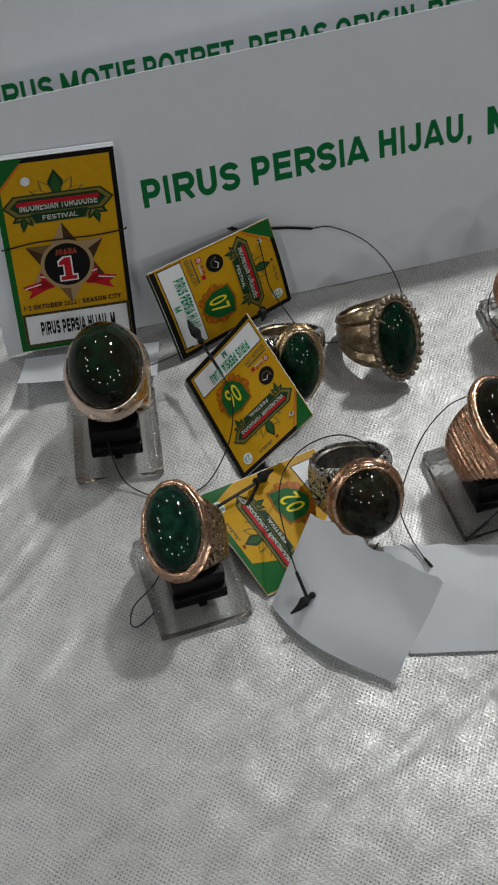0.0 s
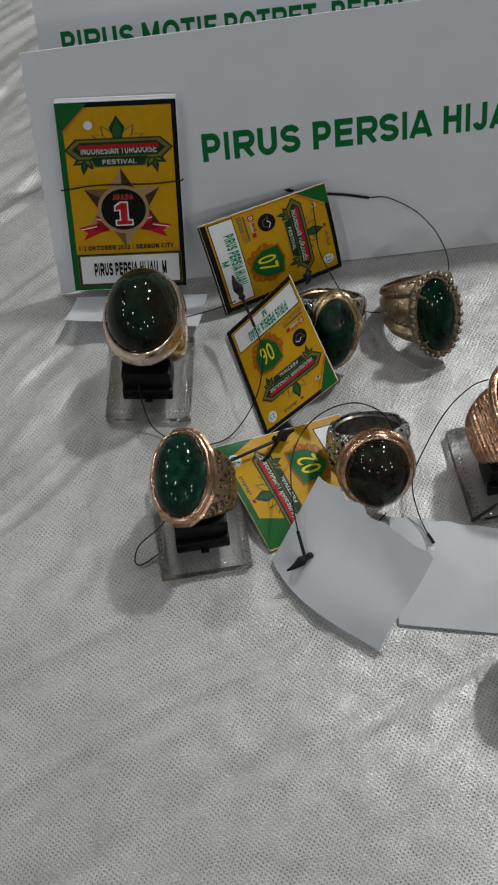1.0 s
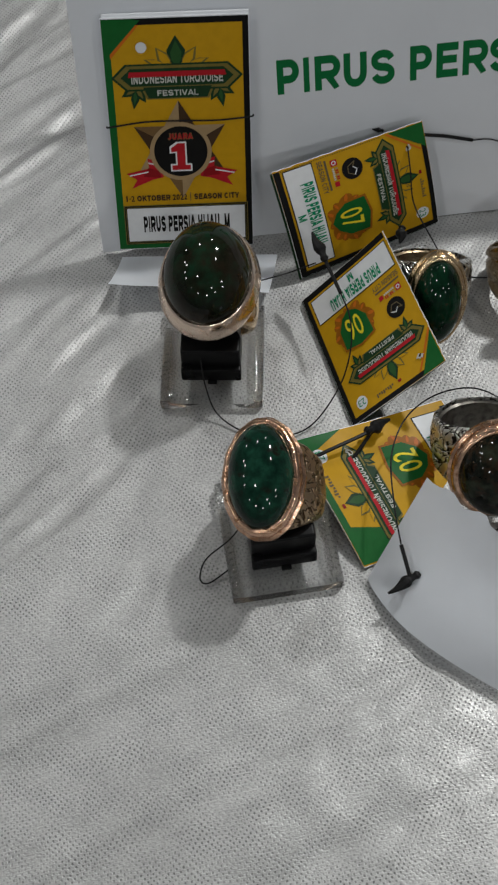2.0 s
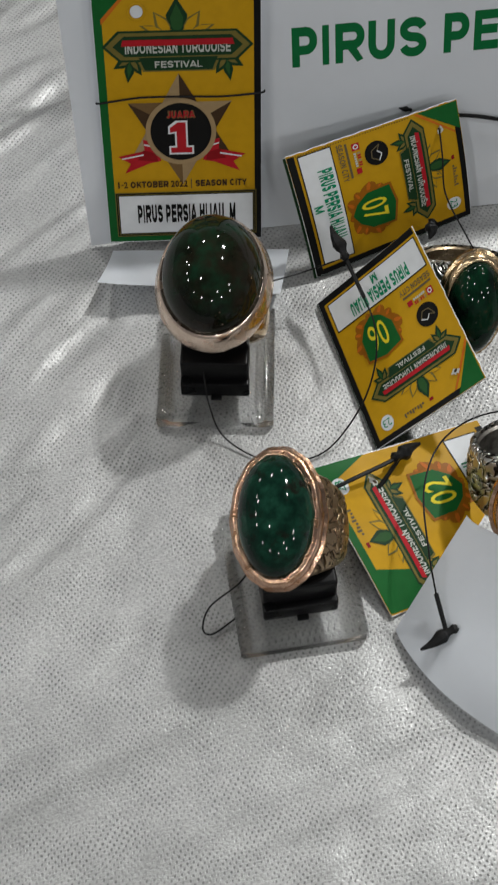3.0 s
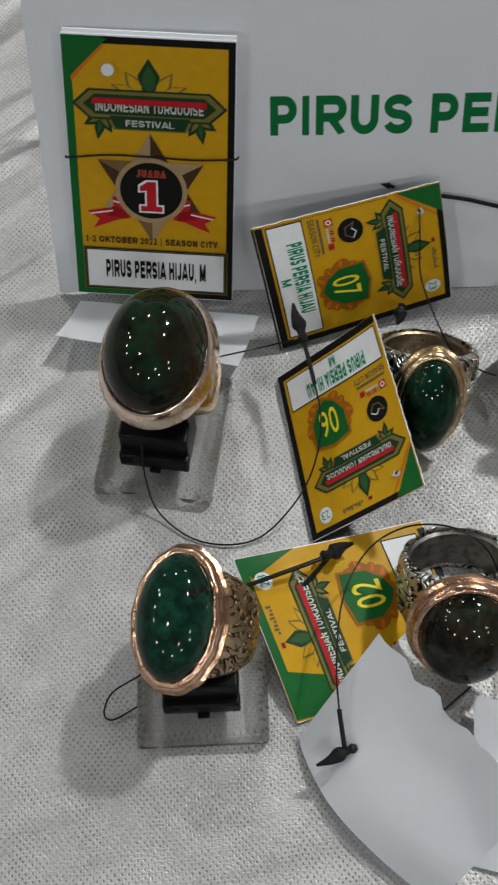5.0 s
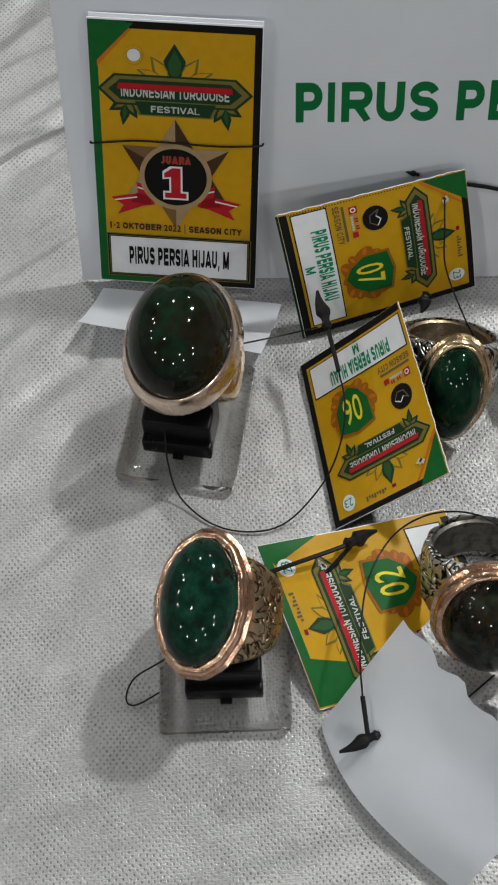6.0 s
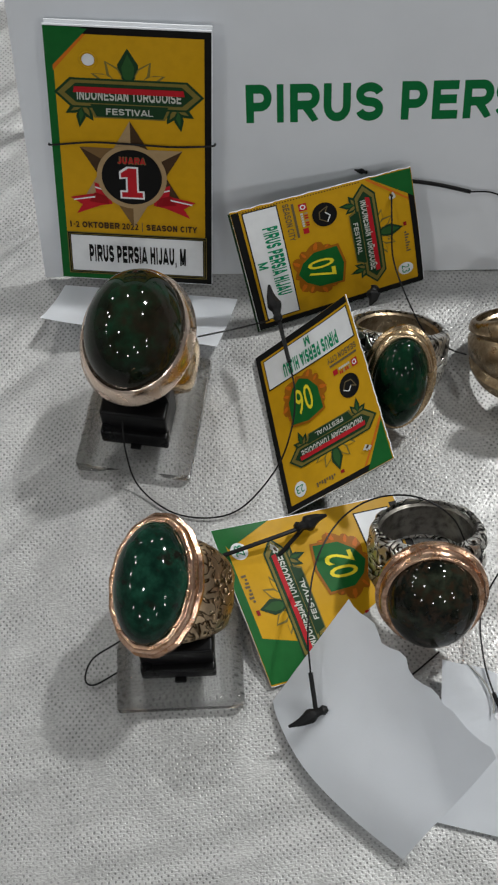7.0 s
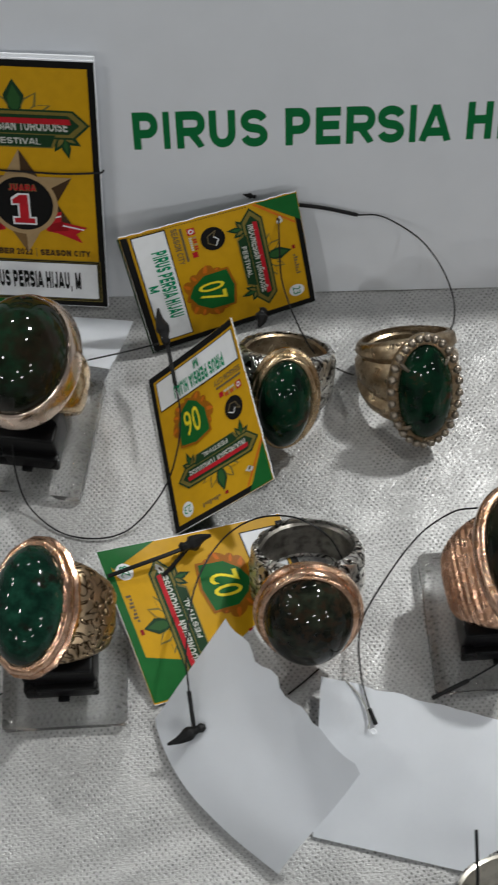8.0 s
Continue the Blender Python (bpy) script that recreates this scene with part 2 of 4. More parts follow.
def box_bm(x0, x1, y0, y1, z0, z1, bevel=0.0, seg=2):
    bm = bmesh.new()
    bmesh.ops.create_cube(bm, size=1)
    bmesh.ops.scale(bm, vec=(x1 - x0, y1 - y0, z1 - z0), verts=bm.verts)
    bmesh.ops.translate(bm, vec=((x0 + x1) / 2, (y0 + y1) / 2, (z0 + z1) / 2), verts=bm.verts)
    if bevel:
        bmesh.ops.bevel(bm, geom=bm.edges[:], offset=bevel, segments=seg, affect="EDGES", profile=0.6)
    return bm


def loft_bm(rings, closed=True, cap=True):
    """Skin over rings of points; every ring has the same count."""
    bm = bmesh.new()
    vs = [[bm.verts.new(p) for p in ring] for ring in rings]
    n = len(vs[0])
    for a, b in zip(vs, vs[1:]):
        for i in range(n if closed else n - 1):
            j = (i + 1) % n
            bm.faces.new((a[i], a[j], b[j], b[i]))
    if cap:
        bm.faces.new(list(reversed(vs[0])))
        bm.faces.new(vs[-1])
    bmesh.ops.recalc_face_normals(bm, faces=bm.faces)
    return bm


def glide(points, steps=8):
    """A smooth line through the points."""
    p = [Vector(q) for q in points]
    p = [2 * p[0] - p[1]] + p + [2 * p[-1] - p[-2]]
    out = []
    for i in range(1, len(p) - 2):
        for s in range(steps):
            t = s / steps
            a, b, c, d = p[i - 1], p[i], p[i + 1], p[i + 2]
            out.append(0.5 * ((2 * b) + (c - a) * t + (2 * a - 5 * b + 4 * c - d) * t * t + (3 * b - a - 3 * c + d) * t ** 3))
    return out + [p[-2]]


def tube_bm(points, radius, sides=7, steps=8):
    line = glide(points, steps)
    rings, up = [], Vector((0, 0, 1))
    for i, c in enumerate(line):
        t = (line[min(i + 1, len(line) - 1)] - line[max(i - 1, 0)]).normalized()
        if abs(t.dot(up)) > 0.97:
            up = Vector((0, 1, 0))
        x = t.cross(up).normalized()
        y = x.cross(t)
        up = y
        r = radius(i / (len(line) - 1)) if callable(radius) else radius
        rings.append([c + r * (math.cos(a) * x + math.sin(a) * y) for a in (2 * math.pi * k / sides for k in range(sides))])
    return loft_bm(rings)


# advance, left and right edge of the capitals of a plain bold face, in thousandths
FACE = {"P": (667, 73, 627), "I": (278, 69, 214), "R": (722, 73, 710), "U": (722, 71, 649), "S": (667, 36, 628), "E": (667, 73, 621),
        "A": (722, 4, 718), "H": (722, 71, 649), "J": (556, 23, 484), "M": (833, 73, 758), "O": (778, 43, 734), "T": (611, 21, 590),
        "F": (611, 74, 568), "G": (778, 47, 719), "N": (722, 73, 648), "B": (722, 73, 678), "C": (722, 47, 674), "Y": (667, 5, 662), "D": (722, 73, 678),
        "V": (667, 5, 662), "Q": (778, 43, 734), "K": (722, 73, 715), " ": (278, 0, 0), "1": (556, 120, 380), ",": (278, 64, 209), "-": (333, 40, 293)}


def glyph_mesh(text, bold):
    cu = bpy.data.curves.new("lettering", "FONT")
    cu.body, cu.offset, cu.resolution_u = text, bold, 3
    ob = bpy.data.objects.new("lettering", cu)
    scene.collection.objects.link(ob)
    bpy.context.view_layer.update()
    me = bpy.data.meshes.new_from_object(ob.evaluated_get(bpy.context.evaluated_depsgraph_get()))
    bpy.data.objects.remove(ob)
    return me


def arc(cx, cy, rx, ry, a0, a1, n=10):
    return [(cx + rx * math.cos(radians(a0 + (a1 - a0) * k / n)), cy + ry * math.sin(radians(a0 + (a1 - a0) * k / n))) for k in range(n + 1)]


def strokes_of(ch, w, t):
    """Middle lines of a plain bold capital, w wide and 1 high, drawn with strokes t thick; None for other signs."""
    a, m = t / 2, w / 2
    bowl = lambda top, low: [(a, top), (w - a - (top - low) / 2, top)] + arc(w - a - (top - low) / 2, (top + low) / 2, (top - low) / 2, (top - low) / 2, 90, -90) + [(a, low)]
    stem, far = [(a, 0), (a, 1)], [(w - a, 0), (w - a, 1)]
    return {
        "P": [stem, bowl(1 - a, 0.42)], "R": [stem, bowl(1 - a, 0.45), [(w * 0.48, 0.46), (w - a * 1.1, 0)]], "I": [[(m, 0), (m, 1)]],
        "U": [[(a, 1), (a, m)] + arc(m, m, m - a, m - a, 180, 360) + [(w - a, m), (w - a, 1)]],
        "S": [arc(m, 0.75 - a / 2, m - a, 0.25 - a / 2, 12, 250, 14) + [(m, 0.5)] + arc(m, 0.25 + a / 2, m - a, 0.25 - a / 2, 70, -168, 14)],
        "E": [stem, [(a, a), (w, a)], [(a, 0.52), (w * 0.94, 0.52)], [(a, 1 - a), (w, 1 - a)]],
        "A": [[(a * 0.9, 0), (m, 1.02)], [(w - a * 0.9, 0), (m, 1.02)], [(w * 0.22, 0.27), (w * 0.78, 0.27)]],
        "H": [stem, far, [(a, 0.53), (w - a, 0.53)]], "J": [[(w - a, 1), (w - a, m)] + arc(m, m, m - a, m - a, 0, -170)],
        "M": [stem, far, [(a, 0.98), (m, 0.08)], [(w - a, 0.98), (m, 0.08)]], "N": [stem, far, [(a, 0.95), (w - a, 0.05)]],
        "O": [arc(m, 0.5, m - a, 0.5 - a, 0, 360, 26)], "Q": [arc(m, 0.5, m - a, 0.5 - a, 0, 360, 26), [(m, 0.25), (w, 0.0)]],
        "T": [[(m, 0), (m, 1)], [(0, 1 - a), (w, 1 - a)]], "F": [stem, [(a, 0.50), (w * 0.9, 0.50)], [(a, 1 - a), (w, 1 - a)]],
        "G": [arc(m, 0.5, m - a, 0.5 - a, 42, 350, 22) + [(w - a, 0.44), (m, 0.44)]], "C": [arc(m, 0.5, m - a, 0.5 - a, 42, 318, 20)],
        "B": [stem, bowl(1 - a, 0.53), bowl(0.53, a)], "D": [stem, [(a, 1 - a), (m, 1 - a)] + arc(m, 0.5, m - a, 0.5 - a, 90, -90) + [(a, a)]],
        "V": [[(a * 0.9, 1), (m, 0)], [(w - a * 0.9, 1), (m, 0)]], "Y": [[(a * 0.9, 1), (m, 0.45), (m, 0)], [(w - a * 0.9, 1), (m, 0.45)]],
        "K": [stem, [(a, 0.35), (w - a, 1)], [(w * 0.4, 0.6), (w - a, 0)]],
        "1": [[(w - a * 1.2, 0), (w - a * 1.2, 1)], [(w - a * 1.2, 0.92), (0.0, 0.68)]],
        ",": [[(m, 0.52), (m, 0.9)], [(m, 0.52), (w * 0.2, 0.05)]], "-": [[(0, 0.5), (w, 0.5)]]}.get(ch)


def letters_bm(text, x0, y0, x1, y1, weight=0.2, z=0.0):
    """Bold lettering that fills the box from (x0, y0) to (x1, y1); a comma hangs below it. weight: stroke to height."""
    span = [FACE.get(ch, (556, 40, 516)) for ch in text]
    total = sum(f[0] for f in span)
    left, right = span[0][1], total - (span[-1][0] - span[-1][2])
    bm, at, layer = bmesh.new(), 0, 0
    for ch, (adv, lo, hi) in zip(text, span):
        gx0, gx1 = (x0 + (at + e - left) / (right - left) * (x1 - x0) for e in (lo, hi))
        gy0, gy1 = y0, y1
        if ch == ",":
            gy0, gy1 = y0 - 0.17 * (y1 - y0), y0 + 0.2 * (y1 - y0)
        if ch == "-":
            gy0, gy1 = y0 + 0.40 * (y1 - y0), y0 + 0.56 * (y1 - y0)
        w = (hi - lo) / 716
        t = {"I": w, ",": w, "-": 1.0}.get(ch, weight)
        lines = strokes_of(ch, w, t) if ch != " " else []
        if lines is None:
            me = glyph_mesh(ch, max(0.0, 0.5 * (weight - 0.2)))
            co = np.empty(len(me.vertices) * 3)
            me.vertices.foreach_get("co", co)
            co = co.reshape(-1, 3)
            p, q = co.min(0), co.max(0)
            co[:, 0] = gx0 + (co[:, 0] - p[0]) / (q[0] - p[0]) * (gx1 - gx0)
            co[:, 1] = gy0 + (co[:, 1] - p[1]) / (q[1] - p[1]) * (gy1 - gy0)
            co[:, 2] = z
            me.vertices.foreach_set("co", co.ravel())
            bm.from_mesh(me)
            bpy.data.meshes.remove(me)
            lines = []
        for line in lines:
            layer += 1
            pairs = []
            for k, p in enumerate(line):
                p, a, b = Vector(p), Vector(line[max(k - 1, 0)]), Vector(line[min(k + 1, len(line) - 1)])
                if line[0] == line[-1] or (Vector(line[0]) - Vector(line[-1])).length < 1e-6:
                    a, b = Vector(line[k - 1 if k else -2]), Vector(line[k + 1 if k < len(line) - 1 else 1])
                d1 = (p - a).normalized() if (p - a).length > 1e-6 else (b - p).normalized()
                d2 = (b - p).normalized() if (b - p).length > 1e-6 else d1
                d = (d1 + d2).normalized()
                n = Vector((-d.y, d.x)) * (t / 2) / max(0.5, d.dot(d1))
                pairs.append([bm.verts.new((gx0 + min(max(q.x, 0), w) / w * (gx1 - gx0), gy0 + min(max(q.y, 0), 1) * (gy1 - gy0), z + 0.0003 * (layer % 7))) for q in (p + n, p - n)])
            for (a, b), (c, d) in zip(pairs, pairs[1:]):
                f = bm.faces.new((a, b, d, c))
                f.normal_update()
                if f.normal.z < 0:
                    f.normal_flip()
        at += adv
    return bm


def flat_bm(points, z=0.0):
    bm = bmesh.new()
    bm.faces.new([bm.verts.new((x, y, z)) for x, y in points])
    bmesh.ops.recalc_face_normals(bm, faces=bm.faces)
    if bm.faces[:] and bm.faces[:][0].normal.z < 0:
        bmesh.ops.reverse_faces(bm, faces=bm.faces)
    return bm


def disc(cx, cy, rx, ry=None, n=32, turn=0.0):
    ry = rx if ry is None else ry
    out = []
    for k in range(n):
        a = 2 * math.pi * k / n
        x, y = rx * math.cos(a), ry * math.sin(a)
        out.append((cx + x * math.cos(turn) - y * math.sin(turn), cy + x * math.sin(turn) + y * math.cos(turn)))
    return out


def leaf(cx, cy, length, width, angle):
    c, s = math.cos(angle), math.sin(angle)
    pts = [(0, 0), (0.25, 0.42), (0.55, 0.5), (1, 0), (0.55, -0.5), (0.25, -0.42)]
    return [(cx + c * x * length - s * y * width, cy + s * x * length + c * y * width) for x, y in pts]

# ---- hall and table ----
def hall():
    # unseen walls, added round the display; pale so that they bounce soft light
    spans = {"wall_north": (-6, 6, 6, 6.2, -0.75, 4), "wall_south": (-6, 6, -6.2, -6, -0.75, 4),
             "wall_east": (6, 6.2, -6.2, 6.2, -0.75, 4), "wall_west": (-6.2, -6, -6.2, 6.2, -0.75, 4),
             "floor": (-6.2, 6.2, -6.2, 6.2, -0.95, -0.75), "ceiling": (-6.2, 6.2, -6.2, 6.2, 4, 4.2)}
    for name, s in spans.items():
        mat = HALL_CEILING if name == "ceiling" else HALL_FLOOR if name == "floor" else HALL_WALL
        word = {"ceiling": "dark ceiling of the exhibition hall", "floor": "grey floor of the exhibition hall"}.get(name, "unseen pale wall added round the exhibition hall, bouncing soft light")
        tagged(link_mesh(name, box_bm(*s), mat, scale=1), word, name.split("_")[0], kind="structure")


hall()


def table():
    t = tagged(new("table"), "plain wooden table hidden under a white cloth", "table")
    t.location = (0.0, 0.0, -0.75)
    ob = part("tabletop", box_bm(-110, 110, -31, 61, 82.6, 86.0, 0.3), TABLE, t)
    for sx in (-1, 1):
        for sy in (-1, 1):
            part("leg", box_bm(sx * 104 - 2.5, sx * 104 + 2.5, 15 + sy * 41 - 2.5, 15 + sy * 41 + 2.5, 0, 82.6, 0.3), TABLE, t)


table()


def cloth_height(x, y):
    """Small dips and creases of the cloth, in design units; flat enough for things to rest on."""
    base = 0.05 * noise.noise(Vector((x * 0.22, y * 0.22, 0.0))) + 0.02 * noise.noise(Vector((x * 0.9, y * 0.9, 3.0)))
    side = min(1.0, max(0.0, (-x - 4.3) / 0.9)) * min(1.0, max(0.0, (y + 15.0) / 3.0))
    front = min(1.0, max(0.0, (-y - 14.0) / 2.0))

    def folds(ridge, pitch, run, seed):
        """Long narrow ridges that run at the angle ridge, in degrees."""
        c, q = math.cos(radians(ridge)), math.sin(radians(ridge))
        bow = 0.35 * noise.noise(Vector((x * 0.16, y * 0.16, seed)))
        n = noise.noise(Vector(((c * y - q * x) * pitch + bow, (c * x + q * y) * run, seed + 3.0)))
        return 1 - 2 * (n * n + 0.012) ** 0.5
    # steep close folds on the open cloth beside the stands, long faint ones in front
    beside = 0.6 * folds(46, 0.75, 0.10, 7.0) + 0.4 * folds(38, 1.5, 0.2, 17.0)
    before = 0.5 * folds(22, 0.34, 0.025, 27.0) + 0.62 * folds(20, 0.95, 0.03, 37.0) + 0.10 * folds(34, 1.5, 0.20, 47.0)
    rumple = noise.noise(Vector((1.3 * x, 1.6 * y, 41.0)))
    return -0.07 + base + beside * (0.02 + 0.20 * side) + before * (0.02 + 0.095 * front) + rumple * 0.012 - 0.20 * side - 0.09 * front


def cloth():
    def steps(a, b, near0, near1, fine, coarse):
        out, v = [], a
        while v < b:
            out.append(v)
            v += fine if near0 <= v < near1 else coarse
        return out + [b]
    xs = steps(-115, 115, -11, 16, 0.13, 4.0)
    ys = steps(-31.5, 62, -27, 16, 0.13, 4.0)
    verts = [(x * U, y * U, cloth_height(x, y) * U) for y in ys for x in xs]
    n = len(xs)
    faces = [(j * n + i, j * n + i + 1, (j + 1) * n + i + 1, (j + 1) * n + i) for j in range(len(ys) - 1) for i in range(n - 1)]
    me = bpy.data.meshes.new("tablecloth")
    me.from_pydata(verts, [], faces)
    me.materials.append(CLOTH)
    me.polygons.foreach_set("use_smooth", [True] * len(me.polygons))
    tagged(new("tablecloth", me), "creased silvery white woven cloth covering the table", "tablecloth")


cloth()


# ---- signs ----
LEAN = 0.38


def sign(name, x0, x1, foot_y, foot_turn, tall, words, text_y, text_h, label, bold):
    up = Vector((0, LEAN, 1)).normalized()
    right = Vector((math.cos(foot_turn), math.sin(foot_turn), 0))
    s = thing(name, axes_pose((0, foot_y, -0.04), right, up), label, "sign", "signs on the table")
    # a leaning sheet with a strut folded out behind it, from half its height
    rise = (x1 - x0) * 0.026

    def leaf_bm(x0, x1, top, foot, rise):
        bm = bmesh.new()
        face = bm.faces.new([bm.verts.new(p) for p in ((x0, foot.y, foot.z), (x1, foot.y, foot.z), (x1, top.y + rise, top.z), (x0, top.y, top.z))])
        n = face.normal_update() or face.normal.copy()
        low = bmesh.ops.extrude_face_region(bm, geom=[face])["geom"]
        bmesh.ops.translate(bm, vec=-0.045 * n, verts=[v for v in low if isinstance(v, bmesh.types.BMVert)])
        bmesh.ops.recalc_face_normals(bm, faces=bm.faces)
        return bm

    a = math.atan(LEAN)
    top = Vector((0, tall, 0))
    part("front_leaf", leaf_bm(x0, x1, top, Vector((0, 0, 0)), rise), SIGN, s)
    behind = top / 2 - Vector((0, 0, 0.05))
    part("back_strut", leaf_bm(x0 + 5.0, x1 - 5.0, behind, behind + Vector((0, -math.cos(2 * a), -math.sin(2 * a))) * tall / 2, 0.0), SIGN, s)
    for word, wx0, wx1, rise_y in words:
        low = text_y + rise_y
        part("lettering", letters_bm(word, wx0, low, wx1, text_y + rise_y + text_h, bold, 0.004), GREEN_INK, s, "green printed capital lettering")
    return s


sign("card_sign", -5.5, 19.0, -1.70, -0.012, 8.62, [("PIRUS", -0.04, 3.27, 0.0), ("PERSIA", 3.70, 7.78, 0.01), ("HIJAU,", 8.15, 11.47, 0.05), ("M", 12.05, 13.1, 0.10)],
     4.31, 0.99, "white card sign with green capital lettering standing on the cloth", 0.232)
sign("card_sign", -5.15, 19.5, 4.0, 0.0, 8.7, [("PIRUS", -4.35, -1.75, 0.0), ("MOTIF", -1.46, 1.22, 0.0), ("POTRET,", 1.5, 5.02, 0.0), ("PERAS", 5.38, 8.32, 0.0), ("ORIGIN,", 8.62, 11.9, 0.0), ("BE", 12.2, 13.4, 0.0)],
     4.66, 0.85, "white card sign behind another sign, its green lettering half hidden", 0.225)


# ---- printed cards ----
INK = 0.0045


class Card:
    """A printed card in its own plane: x to the right, y up from the top left corner, z out of its face.
    quad: where its four corners lie (top left, top right, bottom left, bottom right) when its sides are not quite straight."""

    def __init__(self, ob, bend=None, quad=None, w=1.0, h=1.0):
        self.ob, self.bend, self.quad, self.w, self.h = ob, bend, quad, w, h

    def put(self, name, bm, mat, label="", parent=None):
        if self.bend:
            for axis in (0, 1):
                for k in range(1, 16):
                    co, no = [0, 0, 0], [0, 0, 0]
                    co[axis], no[axis] = (0.3 * k if axis == 0 else -0.3 * k), 1
                    bmesh.ops.bisect_plane(bm, geom=bm.verts[:] + bm.edges[:] + bm.faces[:], dist=1e-5, plane_co=co, plane_no=no)
            for v in bm.verts:
                v.co.z += self.bend(v.co.x, v.co.y)
        if self.quad:
            a, b, c, d = self.quad
            for v in bm.verts:
                u, t = v.co.x / self.w, -v.co.y / self.h
                v.co = (a * (1 - u) + b * u) * (1 - t) + (c * (1 - u) + d * u) * t + Vector((0, 0, v.co.z))
        return part(name, bm, mat, parent or self.ob, label)

    def flat(self, name, pts, layer, mat, label="", parent=None):
        return self.put(name, flat_bm(pts, layer * INK), mat, label, parent)

    def text(self, text, x0, y0, x1, y1, layer, mat, bold=0.19, turned=False, label="", parent=None):
        bm = letters_bm(text, x0, y0, x1, y1, bold, layer * INK)
        if turned:
            cx, cy = (x0 + x1) / 2, (y0 + y1) / 2
            for v in bm.verts:
                v.co.x, v.co.y = 2 * cx - v.co.x, 2 * cy - v.co.y
        return self.put("lettering", bm, mat, label, parent)


def emblem(card, cx, cy, w, h):
    """A leafy crest over a pointed banner with two lines of lettering; cx, cy: the middle of the banner."""
    card.flat("banner_outline", [(cx - w * 0.525, cy), (cx - w * 0.41, cy + h * 0.58), (cx + w * 0.41, cy + h * 0.58), (cx + w * 0.525, cy), (cx + w * 0.41, cy - h * 0.58), (cx - w * 0.41, cy - h * 0.58)], 2.9, DARKGREEN)
    base = card.flat("banner", [(cx - w / 2, cy), (cx - w * 0.40, cy + h * 0.5), (cx + w * 0.40, cy + h * 0.5), (cx + w / 2, cy), (cx + w * 0.40, cy - h * 0.5), (cx - w * 0.40, cy - h * 0.5)], 3, OLIVE, "olive banner edged in gold")
    inset = 0.90
    card.flat("banner_field", [(cx - w / 2 * inset, cy), (cx - w * 0.37, cy + h * 0.38), (cx + w * 0.37, cy + h * 0.38), (cx + w / 2 * inset, cy), (cx + w * 0.37, cy - h * 0.38), (cx - w * 0.37, cy - h * 0.38)], 4, DARKGREEN, parent=base)
    card.flat("red_band", [(cx - w * 0.39, cy + h * 0.02), (cx - w * 0.38, cy + h * 0.25), (cx + w * 0.38, cy + h * 0.25), (cx + w * 0.39, cy + h * 0.02)], 6, RED, parent=base)
    card.text("INDONESIAN TURQUOISE", cx - w * 0.365, cy - h * 0.26, cx + w * 0.365, cy + h * 0.12, 5.5, DULL_WHITE, 0.2, parent=base)
    fy = cy - h * 0.72
    card.flat("lower_band", [(cx - w * 0.30, fy + h * 0.36), (cx + w * 0.30, fy + h * 0.36), (cx + w * 0.25, fy - h * 0.24), (cx - w * 0.25, fy - h * 0.24)], 2.8, OLIVE, parent=base)
    card.flat("lower_band_field", [(cx - w * 0.275, fy + h * 0.30), (cx + w * 0.275, fy + h * 0.30), (cx + w * 0.235, fy - h * 0.19), (cx - w * 0.235, fy - h * 0.19)], 4, DARKGREEN, parent=base)
    card.text("FESTIVAL", cx - w * 0.165, fy - h * 0.09, cx + w * 0.165, fy + h * 0.16, 5.5, DULL_WHITE, 0.2, parent=base)
    for k, (dx, dy, ln, wd, ang, mat) in enumerate((
            (0.0, 0.36, 1.40, 0.78, 90, DARKGREEN), (-0.05, 0.40, 1.05, 0.50, 124, OLIVE), (0.05, 0.40, 1.05, 0.50, 56, OLIVE), (-0.09, 0.44, 0.95, 0.32, 160, OLIVE), (0.09, 0.44, 0.95, 0.32, 20, OLIVE))):
        ln, wd = ln * h, wd * h
        card.flat("leaf", leaf(cx + dx * w, cy + dy * h, ln, wd, radians(ang)), 2.15 + k * 0.12, mat, parent=base)
        if mat is OLIVE:
            card.flat("leaf", leaf(cx + dx * w, cy + dy * h + 0.02, ln * 0.86, wd * 0.70, radians(ang)), 2.2 + k * 0.12, YELLOW, parent=base)
        else:
            card.flat("leaf", leaf(cx + dx * w, cy + dy * h + 0.04, ln * 0.8, wd * 0.6, radians(ang)), 2.22 + k * 0.12, LEAF, parent=base)
    for sx in (-1, 1):
        for k, ang in enumerate((-100, -150, -60)):
            a = radians(ang if sx < 0 else 180 - ang)
            card.flat("leaf", leaf(cx + sx * w * 0.33, cy - h * 0.45, h * (0.95 if k == 0 else 0.75), h * 0.36, a), 2.2 + 0.15 * k, DARKGREEN, parent=base)
            card.flat("leaf", leaf(cx + sx * w * 0.33, cy - h * 0.45 - 0.01, h * (0.72 if k == 0 else 0.52), h * 0.17, a), 2.28 + 0.15 * k, LEAF if k == 0 else OLIVE, parent=base)
    return base


